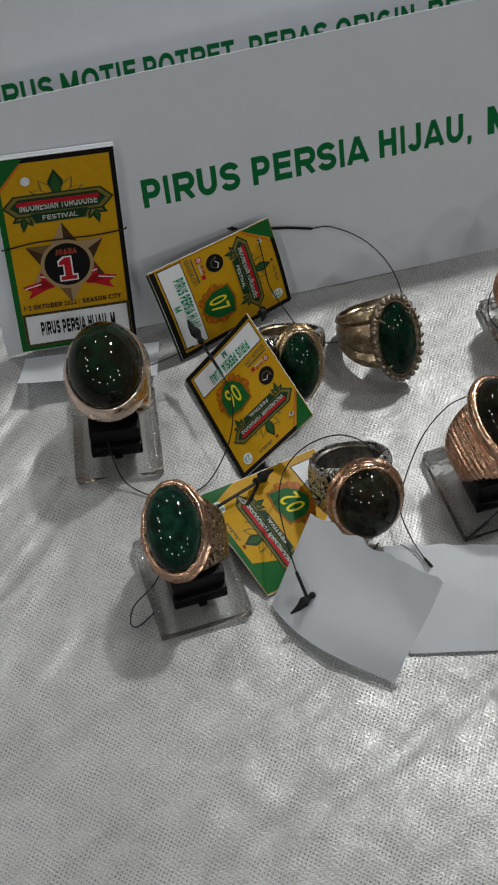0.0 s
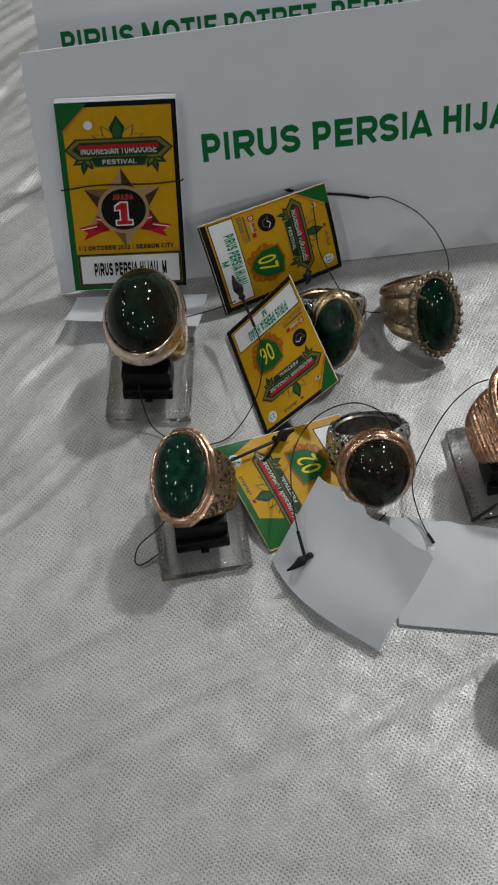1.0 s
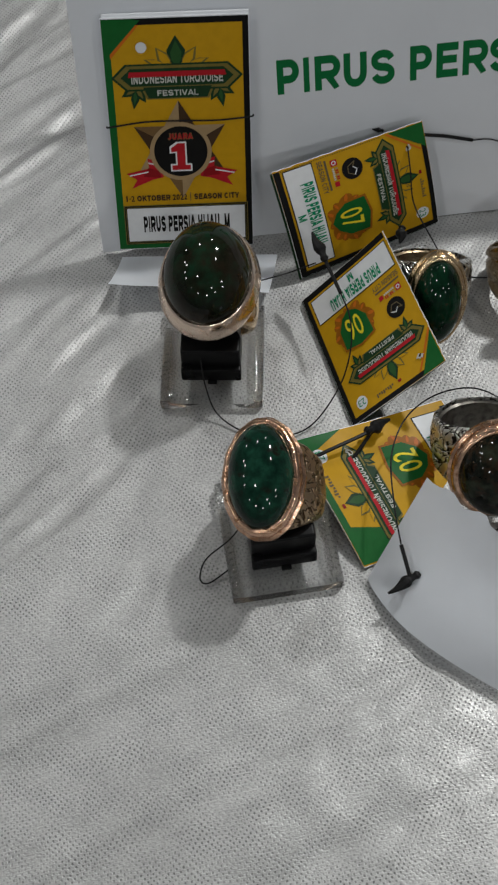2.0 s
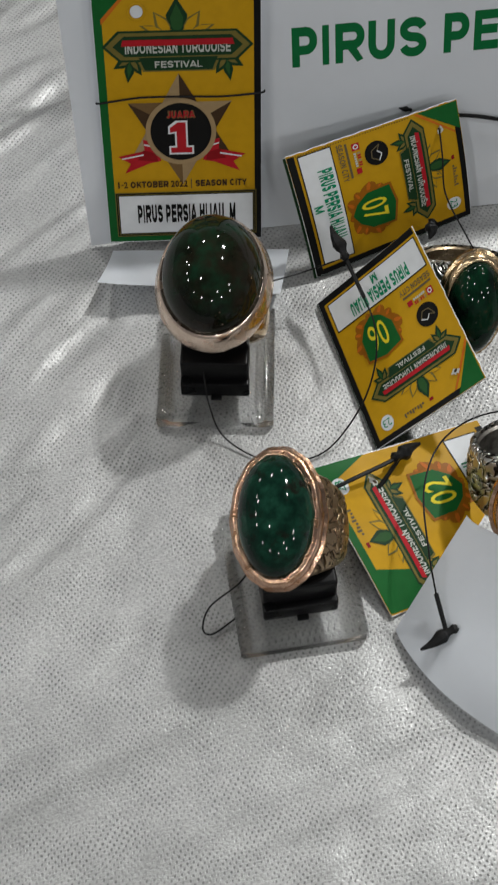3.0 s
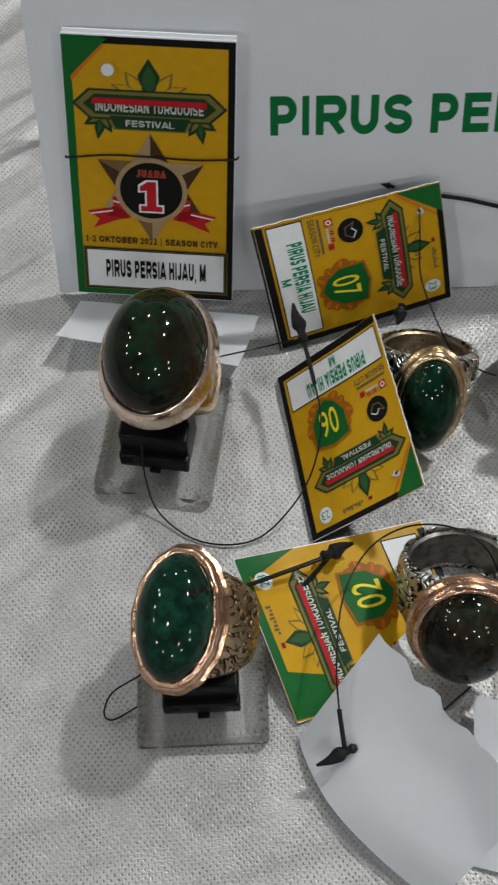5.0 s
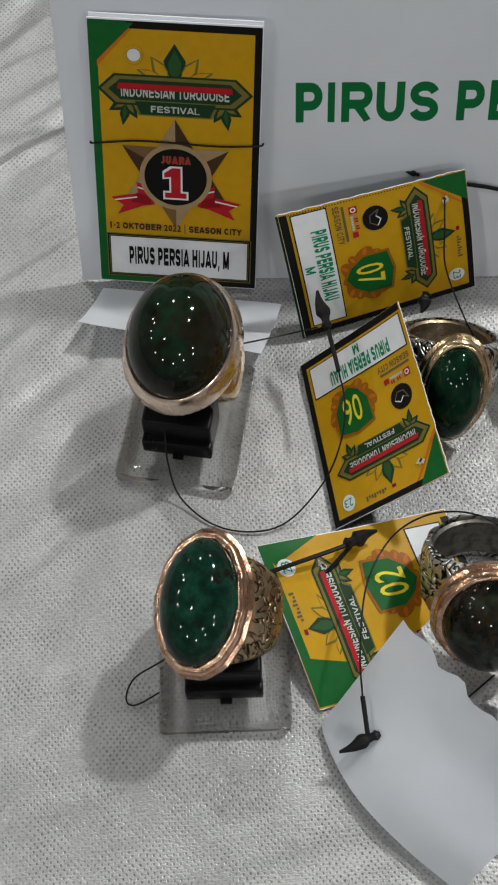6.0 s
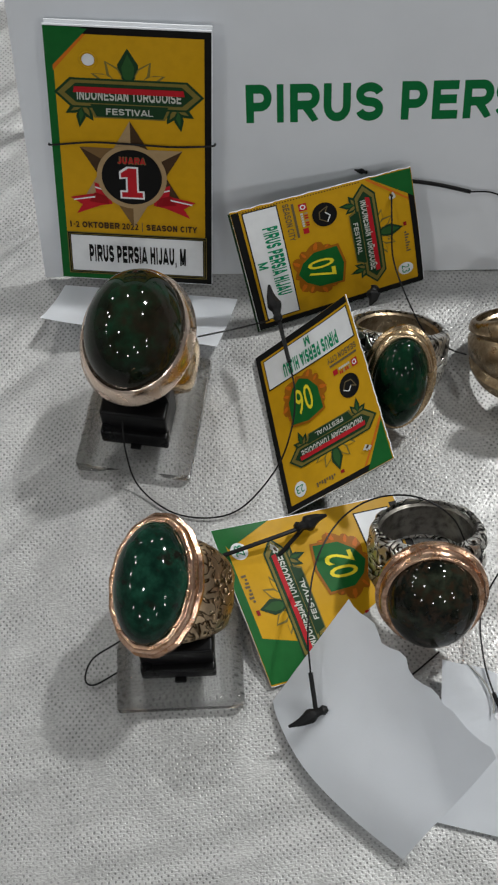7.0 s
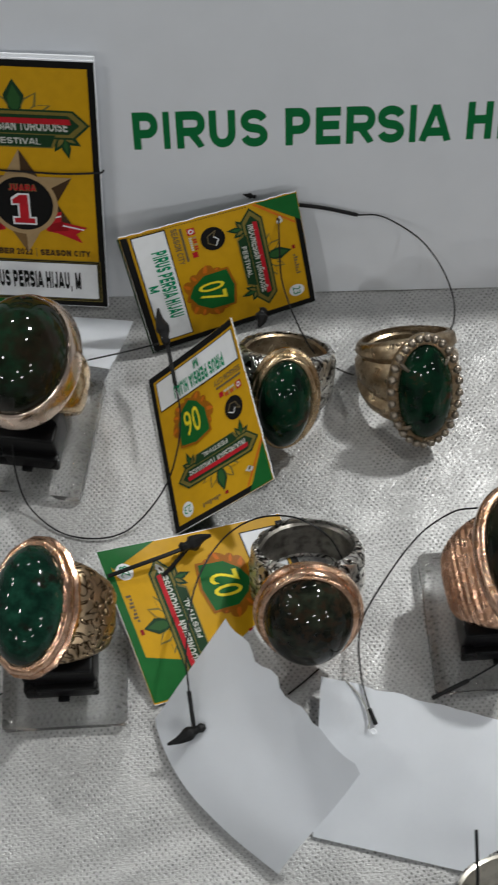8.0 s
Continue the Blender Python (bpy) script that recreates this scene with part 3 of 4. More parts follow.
def award_card():
    m = axes_pose((-4.65, 0.61, 6.59), (0.9962, -0.0849, -0.0201), (0.0491, 0.3559, 0.9332))
    ob = thing("award_card", m, "yellow award card with a bronze star leaning on a sign", "card")
    c = Card(ob)
    w, h = 3.93, 6.84
    part("card_body", box_bm(0, w, -h, 0.02, -0.04, -0.004, 0.008), PAPER, ob)
    part("back_leaf", box_bm(0.03, w + 0.01, -h, 0.10, -0.11, -0.06, 0.012), PAPER, ob)
    c.flat("border", [(0.01, -0.02), (w - 0.005, -0.02), (w - 0.005, -h + 0.02), (0.01, -h + 0.02)], 0, BLACK, "black printed border")
    c.flat("green_border", [(0.012, -0.025), (0.9, -0.03), (0.23, -0.9), (0.23, -h + 0.16), (1.9, -h + 0.16), (1.6, -h + 0.025), (0.012, -h + 0.025)], 1, GREEN, "green printed edge")
    c.flat("yellow_field", [(0.21, -1.0), (1.0, -0.19), (w - 0.17, -0.19), (w - 0.17, -5.45), (0.21, -5.45)], 2, YELLOW, "deep yellow printed field")
    c.flat("corner_stripe", [(0.19, -1.10), (0.19, -0.94), (0.94, -0.18), (1.0, -0.20)], 3, ORANGE)
    c.flat("green_corner", [(0.015, -0.03), (1.05, -0.06), (0.20, -0.95), (0.02, -1.05)], 3.4, GREEN)
    part("punched_hole", loft_bm([[(x, y, z) for x, y in disc(1.03, -0.80, r, n=24)] for r, z in ((0.165, 0.035), (0.19, 0.045), (0.22, 0.03))], cap=False), YELLOW, ob)
    c.flat("hole_backing", disc(1.03, -0.80, 0.15), 3.0, SIGN)
    emblem(c, 1.96, -1.63, 3.42, 0.65)
    # the star: facets in light, middle and dark bronze
    cx, cy = 1.95, -3.76
    outer = [(cx + 1.46 * math.cos(radians(90 + 60 * k)), cy + 1.46 * math.sin(radians(90 + 60 * k))) for k in range(6)]
    inner = [(cx + 0.84 * math.cos(radians(120 + 60 * k)), cy + 0.84 * math.sin(radians(120 + 60 * k))) for k in range(6)]
    star = None
    for k in range(6):
        for pts, mat in (([(cx, cy), outer[k], inner[k]], (BRONZE_LIGHT, BRONZE_DARK, BRONZE, BRONZE_LIGHT, BRONZE_DARK, BRONZE_LIGHT)[k]),
                         ([(cx, cy), inner[k - 1], outer[k]], (BRONZE_DARK, BRONZE, BRONZE_LIGHT, BRONZE, BRONZE, BRONZE_DARK)[k])):
            f = c.flat("star_facet" if star else "star", pts, 6, mat, parent=star)
            star = star or tagged(f, "faceted bronze star")
    for sx in (-1, 1):
        r = c.flat("ribbon", [(cx + sx * 0.62, cy - 0.32), (cx + sx * 0.95, cy - 0.22), (cx + sx * 0.92, cy - 0.52), (cx + sx * 1.58, cy - 0.66), (cx + sx * 1.28, cy - 0.86), (cx + sx * 1.44, cy - 1.12), (cx + sx * 0.82, cy - 0.86), (cx + sx * 0.52, cy - 0.80)], 8, RED, "red printed ribbon")
        c.flat("ribbon_fold", [(cx + sx * 0.62, cy - 0.60), (cx + sx * 0.95, cy - 0.50), (cx + sx * 1.1, cy - 0.76), (cx + sx * 0.6, cy - 0.82)], 9, DARKRED, parent=r)
        c.flat("ribbon_edge", [(cx + sx * 0.95, cy - 0.60), (cx + sx * 1.5, cy - 0.71), (cx + sx * 1.48, cy - 0.74), (cx + sx * 0.95, cy - 0.64)], 9.5, WHITE, parent=r)
        c.flat("ribbon_edge", [(cx + sx * 0.62, cy - 0.42), (cx + sx * 0.93, cy - 0.33), (cx + sx * 0.93, cy - 0.37), (cx + sx * 0.62, cy - 0.46)], 9.5, WHITE, parent=r)
    seal = c.flat("seal", disc(cx, cy - 0.03, 0.87, n=48), 10, BRONZE_LIGHT, "black seal ringed in bronze")
    c.flat("seal_field", disc(cx, cy - 0.03, 0.75, n=48), 11, BLACK, parent=seal)
    c.text("JUARA", cx - 0.35, cy + 0.32, cx + 0.37, cy + 0.53, 11.6, BRONZE, 0.34, parent=seal)
    c.text("JUARA", cx - 0.33, cy + 0.34, cx + 0.35, cy + 0.51, 12.4, RED, 0.2, parent=seal)
    # the numeral, white edge under red
    for grow, layer, mat in ((0.045, 12, WHITE), (0.0, 13, RED)):
        g = grow
        c.flat("numeral", [(cx - 0.26 - g, cy - 0.58 - g), (cx + 0.26 + g, cy - 0.58 - g), (cx + 0.26 + g, cy - 0.44 + g), (cx + 0.12 + g, cy - 0.44 + g), (cx + 0.12 + g, cy + 0.22 + g), (cx - 0.08 - g, cy + 0.22 + g), (cx - 0.27 - g, cy + 0.08 + g), (cx - 0.27 - g, cy - 0.04 - g), (cx - 0.11 - g, cy - 0.02 - g), (cx - 0.11 - g, cy - 0.44 + g), (cx - 0.26 - g, cy - 0.44 + g)], layer, mat, parent=seal)
    c.text("1-2 OKTOBER 2022", 0.30, -5.29, 2.06, -5.11, 6, BRONZE_DARK, 0.26)
    c.flat("divider", [(2.15, -5.34), (2.17, -5.34), (2.17, -5.07), (2.15, -5.07)], 6, GREY_INK)
    c.text("SEASON CITY", 2.26, -5.29, 3.56, -5.11, 6, BRONZE_DARK, 0.26)
    lab = c.flat("name_label", [(0.21, -5.42), (3.80, -5.42), (3.80, -6.66), (0.21, -6.66)], 5, OLIVE, "white name label with black lettering")
    for d, layer, mat in ((0.022, 5.5, BLACK), (0.055, 5.8, OLIVE), (0.07, 6.2, BLACK), (0.095, 6.6, WHITE)):
        c.flat("label_field", [(0.21 + d, -5.42 - d), (3.80 - d, -5.42 - d), (3.80 - d, -6.66 + d), (0.21 + d, -6.66 + d)], layer, mat, parent=lab)
    c.text("PIRUS PERSIA HIJAU, M", 0.76, -6.28, 3.26, -5.77, 8, BLACK, 0.25, parent=lab)
    # an elastic line round the card
    z0 = 0.13
    yb = -2.88
    c_line = [(-0.07, yb - 0.14, -0.03), (0.05, yb - 0.10, z0 - 0.03), (1.0, yb + 0.03, z0), (2.0, yb + 0.04, z0 + 0.02), (3.0, yb + 0.01, z0), (3.90, yb + 0.06, z0 - 0.04), (4.02, yb + 0.07, -0.03)]
    part("elastic_line", tube_bm(c_line, 0.025), CORD, ob, "thin black elastic line", True)
    return ob


award_card()


def loose_leaf(name, corners, bulge, label, tear=None, n=22, hole=None, bow=0.0):
    """A paper leaf over four corners, in the order bottom left, bottom right, top right, top left, with a bulge and a torn edge."""
    a, b, c, d = (Vector(p) for p in corners)
    centre = (a + b + c + d) / 4
    normal = (b - a).cross(d - a).normalized()
    bm = bmesh.new()
    grid = []
    for j in range(n + 1):
        row = []
        for i in range(n + 1):
            u, v = i / n, j / n
            p = (a * (1 - u) + b * u) * (1 - v) + (d * (1 - u) + c * u) * v
            if tear and v > 0.99:
                p = p + (b - a).cross(normal).normalized() * tear * (noise.noise(Vector((u * 9, 2.0, 5.0))) + 0.5 * noise.noise(Vector((u * 27, 1.0, 5.0))))
            p = p + Vector((b.y - a.y, a.x - b.x, 0)).normalized() * bow * math.sin(math.pi * u ** 0.75) * (1 - v) ** 2
            p = p + normal * (bulge(u, v) + 0.02 * noise.noise(Vector((u * 4, v * 4, 9.0))))
            row.append(bm.verts.new(p - centre))
        grid.append(row)
    for j in range(n):
        for i in range(n):
            bm.faces.new((grid[j][i], grid[j][i + 1], grid[j + 1][i + 1], grid[j + 1][i]))
    bmesh.ops.solidify(bm, geom=bm.faces[:], thickness=0.025)
    bmesh.ops.recalc_face_normals(bm, faces=bm.faces)
    ob = thing(name, Matrix.Translation(centre), label, "paper tag", "plain paper tags")
    part("leaf", bm, PAPER, ob, smooth=True)
    if hole:
        u, v = hole
        p = (a * (1 - u) + b * u) * (1 - v) + (d * (1 - u) + c * u) * v + normal * (bulge(u, v) + 0.012) - centre
        x = (b - a).normalized()
        y = normal.cross(x)
        rings = [[p + normal * h + r * (math.cos(q) * x + math.sin(q) * y) for q in (2 * math.pi * k / 18 for k in range(18))] for r, h in ((0.03, 0.0), (0.05, 0.012), (0.08, 0.0))]
        part("hole_edge", loft_bm(rings, cap=False), PAPER, ob, "raised edge of the punched hole", True)
    return ob


loose_leaf("paper_leaf", [(-5.42, -3.40, 0.62), (-0.92, -4.42, 0.62), (-0.40, -2.55, 0.02), (-4.95, -1.95, 0.02)], lambda u, v: -0.08 * math.sin(math.pi * v),
           "plain white back leaf of the award card, spread over the cloth")


# ---- hang tags ----
def tag_face(card, number):
    """The face of a numbered tag, 3.65 wide and 4.5 high, with its left edge torn away."""
    w, h = 3.65, 4.5
    c = card
    edge = [(0.02 + 0.028 * noise.noise(Vector((k * 0.31, number * 3.1, 0))) + 0.014 * noise.noise(Vector((k * 0.9, number * 3.1, 6))), -h * k / 60) for k in range(61)]
    body = bmesh.new()
    out = edge[::-1] + [(w, 0), (w, -h)]
    low = [body.verts.new((x - 0.006, y, -0.026)) for x, y in out]
    high = [body.verts.new((x - (0.004 if k < 61 else 0), y, -0.004)) for k, (x, y) in enumerate(out)]
    body.faces.new(high)
    body.faces.new(low[::-1])
    for i in range(len(out)):
        j = (i + 1) % len(out)
        body.faces.new((low[i], low[j], high[j], high[i]))
    bmesh.ops.recalc_face_normals(body, faces=body.faces)
    c.put("card_body", body, PAPER, "white card edge, torn along one side")
    inner = [(x + 0.006 + 0.009 * noise.noise(Vector((y * 7, number * 1.7, 4))), y) for x, y in edge]
    c.put("back_leaf", box_bm(0.10, w + (0.07 if number != 2 else -0.1), -h - 0.05, -0.04, -0.13, -0.085), DARKGREEN, "dark green edge of the folded back leaf")
    c.flat("yellow_field", inner[::-1] + [(w - 0.02, -0.02), (w - 0.02, -h + 0.02)], 0, YELLOW, "yellow printed face")
    c.flat("border", [(inner[0][0] + 0.02, -0.015), (w - 0.01, -0.015), (w - 0.01, -0.21 if number == 2 else -0.16), (0.75, -0.21 if number == 2 else -0.16), (0.75, -0.13)], 1, GREEN if number == 2 else BLACK)
    if number == 2:
        c.flat("border", [(w - 0.50, -0.25), (w - 0.01, -0.02), (w - 0.01, -1.4)], 1.5, GREEN, "green printed edge")
    else:
        c.flat("border", [(w - 0.18, -0.02), (w - 0.01, -0.02), (w - 0.01, -h + 0.01), (w - 0.18, -h + 0.01)], 1, BLACK, "black printed border")
    c.flat("border", [(0.06, -h + 0.20), (w - 0.18, -h + 0.20), (w - 0.18, -h + 0.012), (0.06, -h + 0.012)], 1, BLACK)
    if number == 0:
        # a perforated line beside the torn edge
        for k in range(44):
            y = -1.3 - 0.07 * k
            c.flat("perforation", [(0.07, y), (0.10, y), (0.10, y - 0.035), (0.07, y - 0.035)], 1.2, BRONZE_DARK)
    c.flat("green_corner", [(0.05, -0.02), (1.12, -0.02), (0.66, -1.5), (0.05, -1.6)] if number == 2 else [(0.05, -0.02), (0.86, -0.02), (0.05, -1.06)], 2, GREEN, "green printed corner")
    if number != 2:
        c.flat("corner_stripe", [(0.86, -0.17), (0.93, -0.17), (0.06, -1.16), (0.06, -1.06)], 2.4, ORANGE)
    # the torn hole that the string goes through
    hx, hy = (2.95, -1.24) if number == 2 else (0.69, -0.55)
    torn = [(hx + (0.075 + 0.08 * noise.noise(Vector((k * 1.7, number * 2.3, 1)))) * math.cos(k * 0.45) * 1.4, hy + (0.075 + 0.08 * noise.noise(Vector((k * 1.7, number * 2.3, 8)))) * math.sin(k * 0.45)) for k in range(14)]
    c.flat("torn_hole", torn, 6.6, DULL_WHITE, "torn white edge of the string hole")
    # no opening is cut: a flat dark disc paints the shade inside it
    c.flat("hole_dark", disc(hx - 0.02, hy - 0.03, 0.06, 0.035, 10, 0.5), 7.4, BRONZE_DARK)
    c.flat("round_mark", disc(3.06, -0.46, 0.20, n=24), 2, WHITE)
    c.text("23", 2.93, -0.56, 3.20, -0.36, 3, TEAL_INK, 0.2)
    for k in range(8):
        x, tall = 1.86 + 0.085 * k, 0.03 + 0.03 * ((k * 5) % 3)
        c.flat("small_writing", [(x, -0.37 + tall), (x + 0.055, -0.36 + tall), (x + 0.06, -0.39), (x + 0.01, -0.39)], 2, GREY_INK)
    c.flat("small_writing", [(1.56, -0.30), (1.68, -0.30), (1.68, -0.38), (1.56, -0.38)], 2, DARKRED)
    emblem(c, 1.68, -1.24, 2.95, 0.48)
    sx, sy = 2.26, -2.60
    # curling leaves behind the shield
    for k, (deg, size, turn) in enumerate(((18, 0.42, 0.9), (-8, 0.66, 1.1), (-34, 0.52, 0.4), (-58, 0.70, 0.9), (-84, 0.40, 0.2), (-112, 0.66, -0.7), (-140, 0.50, -0.3), (-168, 0.70, -1.0), (-196, 0.44, -0.9))):
        a = radians(deg)
        c.flat("flourish", disc(sx + 0.58 * math.cos(a), sy + 0.54 * math.sin(a), size * 0.44, size * 0.27, 16, a + turn), 1 + 0.15 * k, AMBER)
        c.flat("flourish", leaf(sx + 0.56 * math.cos(a), sy + 0.52 * math.sin(a), size * 0.46, size * 0.16, a + turn * 0.5), 2.4 + 0.1 * k, ORANGE)
    sh = c.flat("shield", [(sx - 0.62, sy + 0.52), (sx, sy + 0.64), (sx + 0.62, sy + 0.52), (sx + 0.60, sy - 0.15), (sx + 0.34, sy - 0.50), (sx, sy - 0.68), (sx - 0.34, sy - 0.50), (sx - 0.60, sy - 0.15)], 4, AMBER, "green shield with a yellow number")
    c.flat("shield_field", [(sx - 0.56, sy + 0.47), (sx, sy + 0.58), (sx + 0.56, sy + 0.47), (sx + 0.54, sy - 0.13), (sx + 0.30, sy - 0.45), (sx, sy - 0.61), (sx - 0.30, sy - 0.45), (sx - 0.54, sy - 0.13)], 5, GREEN, parent=sh)
    c.text(("07", "06", "02")[number], sx - 0.30, sy - 0.35, sx + 0.30, sy + 0.34, 6, LEMON, 0.21, parent=sh)
    gem = c.flat("gem_mark", disc(0.72, -2.27, 0.34, 0.31, n=24), 2, BLACK, "black oval gem mark")
    # the cut edges of the gem
    for k, (x0, y0, x1, y1) in enumerate(((-0.22, 0.10, -0.06, 0.02), (-0.06, 0.02, 0.05, 0.13), (0.05, 0.13, 0.22, 0.04), (-0.22, 0.10, -0.10, -0.12), (0.22, 0.04, 0.10, -0.14), (-0.10, -0.12, 0.10, -0.14))):
        d = Vector((y0 - y1, x1 - x0)).normalized() * 0.014
        c.flat("gem_facet", [(0.72 + x0 + d.x, -2.27 + y0 + d.y), (0.72 + x1 + d.x, -2.27 + y1 + d.y), (0.72 + x1 - d.x, -2.27 + y1 - d.y), (0.72 + x0 - d.x, -2.27 + y0 - d.y)], 3, WHITE if k in (1, 2) else GREY_INK, parent=gem)
    mark = c.flat("red_mark", [(0.26, -2.66), (0.46, -2.66), (0.46, -2.86), (0.26, -2.86)], 2, RED, "small red square mark")
    c.flat("red_mark_ring", disc(0.36, -2.76, 0.07, n=12), 2.6, WHITE, parent=mark)
    c.flat("red_mark_dot", disc(0.36, -2.76, 0.04, n=10), 3.2, RED, parent=mark)
    for k in range(6):
        x = 0.52 + 0.068 * k
        c.flat("small_writing", [(x, -2.67), (x + 0.045, -2.67), (x + 0.045, -2.76), (x, -2.76)], 2, RED if k % 3 else BRONZE_LIGHT)
        c.flat("small_writing", [(x, -2.79), (x + 0.05, -2.79), (x + 0.05, -2.85), (x, -2.85)], 2, DULL_WHITE)
    c.flat("red_mark", [(0.96, -2.72), (1.12, -2.72), (1.12, -2.86), (0.96, -2.86)], 2, RED)
    c.flat("small_writing", [(0.2, -2.97), (1.18, -2.97), (1.18, -3.03), (0.2, -3.03)], 2, GREY_INK)
    c.text("SEASON CITY", 0.16, -3.24, 1.22, -3.08, 2, GREY_INK, 0.2)
    lab = c.flat("name_label", [(0.11, -3.36), (w - 0.27, -3.36), (w - 0.27, -4.24), (0.11, -4.24)], 2, BLACK, "white label with green lettering")
    c.flat("label_field", [(0.14, -3.39), (w - 0.30, -3.39), (w - 0.30, -4.21), (0.14, -4.21)], 3, WHITE, parent=lab)
    c.text("PIRUS PERSIA HIJAU", 0.66, -3.84, 2.72, -3.46, 4, TEAL_INK, 0.25, parent=lab)
    c.text("M", 1.60, -4.15, 1.80, -3.90, 4, TEAL_INK, 0.2, parent=lab)


def hang_tag(corners, number, bend, label):
    """corners: top left, top right, bottom left and bottom right of the printed face."""
    a, b, c, d = (Vector(p) for p in corners)
    m = axes_pose(a, b - a, a - c)
    ob = thing("hang_tag", m, label, "tag", "numbered tags on the rings")
    back = m.inverted()
    tag_face(Card(ob, bend, [back @ p for p in (a, b, c, d)], 3.65, 4.5), number)
    return ob


hang_tag(((3.95, -1.05, 3.28), (4.45, -2.33, 0.36), (-0.49, -2.14, 3.03), (0.17, -3.60, 0.06)), 0, lambda x, y: 0.10 * math.sin(math.pi * min(1, max(0, x / 3.65))),
         "yellow printed tag with a green shield, propped against the sign")
hang_tag(((3.16, -8.53, 2.14), (0.75, -8.87, 0.05), (2.28, -4.32, 2.56), (0.03, -4.47, 0.12)), 1, lambda x, y: 0.03 * max(0, 1.5 - x) ** 2 * (0.4 - y * 0.1),
         "yellow printed tag turned upside down, standing beside a ring")
hang_tag(((0.27, -13.12, 0.10), (-1.08, -9.70, 0.92), (4.45, -11.81, -0.68), (3.25, -8.41, 0.14)), 2, lambda x, y: 0.045 * max(0, x - 1.8) ** 2 * max(0.0, 1 + y / 2.1) + 0.10 * math.sin(math.pi * min(1, max(0, x / 3.65))),
         "curled yellow printed tag lying on its side on the cloth")

# plain backs of two tags
loose_leaf("paper_tag", [(0.29, -13.42, 0.10), (2.91, -16.86, 0.12), (4.62, -15.50, 2.75), (1.96, -11.85, 2.03)], lambda u, v: 0.20 * math.sin(math.pi * u) * (1 - 0.5 * v) + 0.10 * math.sin(2.2 * math.pi * v) * u,
           "plain white back of a torn tag leaning over the cloth", 0.16, hole=(0.22, 0.28), bow=0.30)
loose_leaf("paper_tag", [(3.68, -16.10, 0.05), (8.00, -17.22, 0.05), (8.40, -13.95, 0.38), (4.03, -12.67, 0.45)], lambda u, v: 0.10 * math.sin(math.pi * v) + 0.12 * math.sin(math.pi * u) * v,
           "plain white back of a tag lying flat on the cloth", 0.05, hole=(0.27, 0.72))


# ---- rings ----
def ellipse_ring(a, b, z, n=56, lump=None):
    return [((a + (lump(k) if lump else 0)) * math.cos(2 * math.pi * k / n), (b + (lump(k) if lump else 0)) * math.sin(2 * math.pi * k / n), z) for k in range(n)]


def band_bm(ri, thick_top, thick_low, half_top, half_low, ribs=0, rough=0.0, groove=0.0, n=72, m=26):
    """The hoop of a ring round the local y axis: wide and thick at the top, where the stone sits, slim below."""
    rings = []
    n = 352 if ribs else n
    for k in range(n):
        a = 2 * math.pi * k / n
        s = (1 + math.cos(a)) / 2
        s = s ** 1.35
        half = half_low + (half_top - half_low) * s
        th = thick_low + (thick_top - thick_low) * s
        ring = []
        for j in range(m):
            b = 2 * math.pi * j / m
            cy, cr = math.cos(b), math.sin(b)
            y = half * (abs(cy) ** 0.7) * (1 if cy > 0 else -1)
            out = max(0.0, cr)
            r = ri + (th * out ** 0.6 if cr > 0 else 0.04 * -cr)
            if cr > 0.05 and ribs:
                r += 0.016 * math.cos(ribs * a) * max(0.0, math.cos(b - math.pi / 2)) ** 0.5
            if cr > 0.05 and groove:
                r -= groove * math.exp(-((abs(y) / half - 0.45) / 0.10) ** 2)
            if cr > 0.05 and rough:
                r += rough * (noise.noise(Vector((4.2 * math.cos(a) * ri, 4.2 * y, 4.2 * math.sin(a) * ri))) + 0.6 * noise.noise(Vector((9 * math.cos(a) * ri, 9 * y, 9 * math.sin(a) * ri))))
            ring.append((r * math.sin(a), y, r * math.cos(a)))
        rings.append(ring)
    rings.append(rings[0])
    bm = loft_bm(rings, cap=False)
    bmesh.ops.remove_doubles(bm, verts=bm.verts, dist=1e-4)
    return bm


def stone_bm(a, b, z, dome, n=56, m=14, full=2.0):
    rings = []
    for j in range(m):
        t = j / m * math.pi / 2
        c = math.cos(t) ** (2 / full)
        rings.append(ellipse_ring(a * c, b * c, z + dome * math.sin(t), n))
    rings.insert(0, ellipse_ring(a * 0.98, b * 0.98, z - 0.15, n))
    bm = loft_bm(rings, cap=True)
    return bm


def facing(azimuth, elevation, lean):
    """Turn of a ring whose stone faces that way; lean: the turn of its long axis in the face of the stone."""
    az, el = radians(azimuth), radians(elevation)
    z = Vector((math.sin(az) * math.cos(el), -math.cos(az) * math.cos(el), math.sin(el)))
    y = Vector((0, 0.6, 0.8))
    y = (y - z * y.dot(z)).normalized()
    x = y.cross(z)
    m = Matrix((x, y, z)).transposed().to_4x4()
    return m @ Matrix.Rotation(radians(lean), 4, "Z")


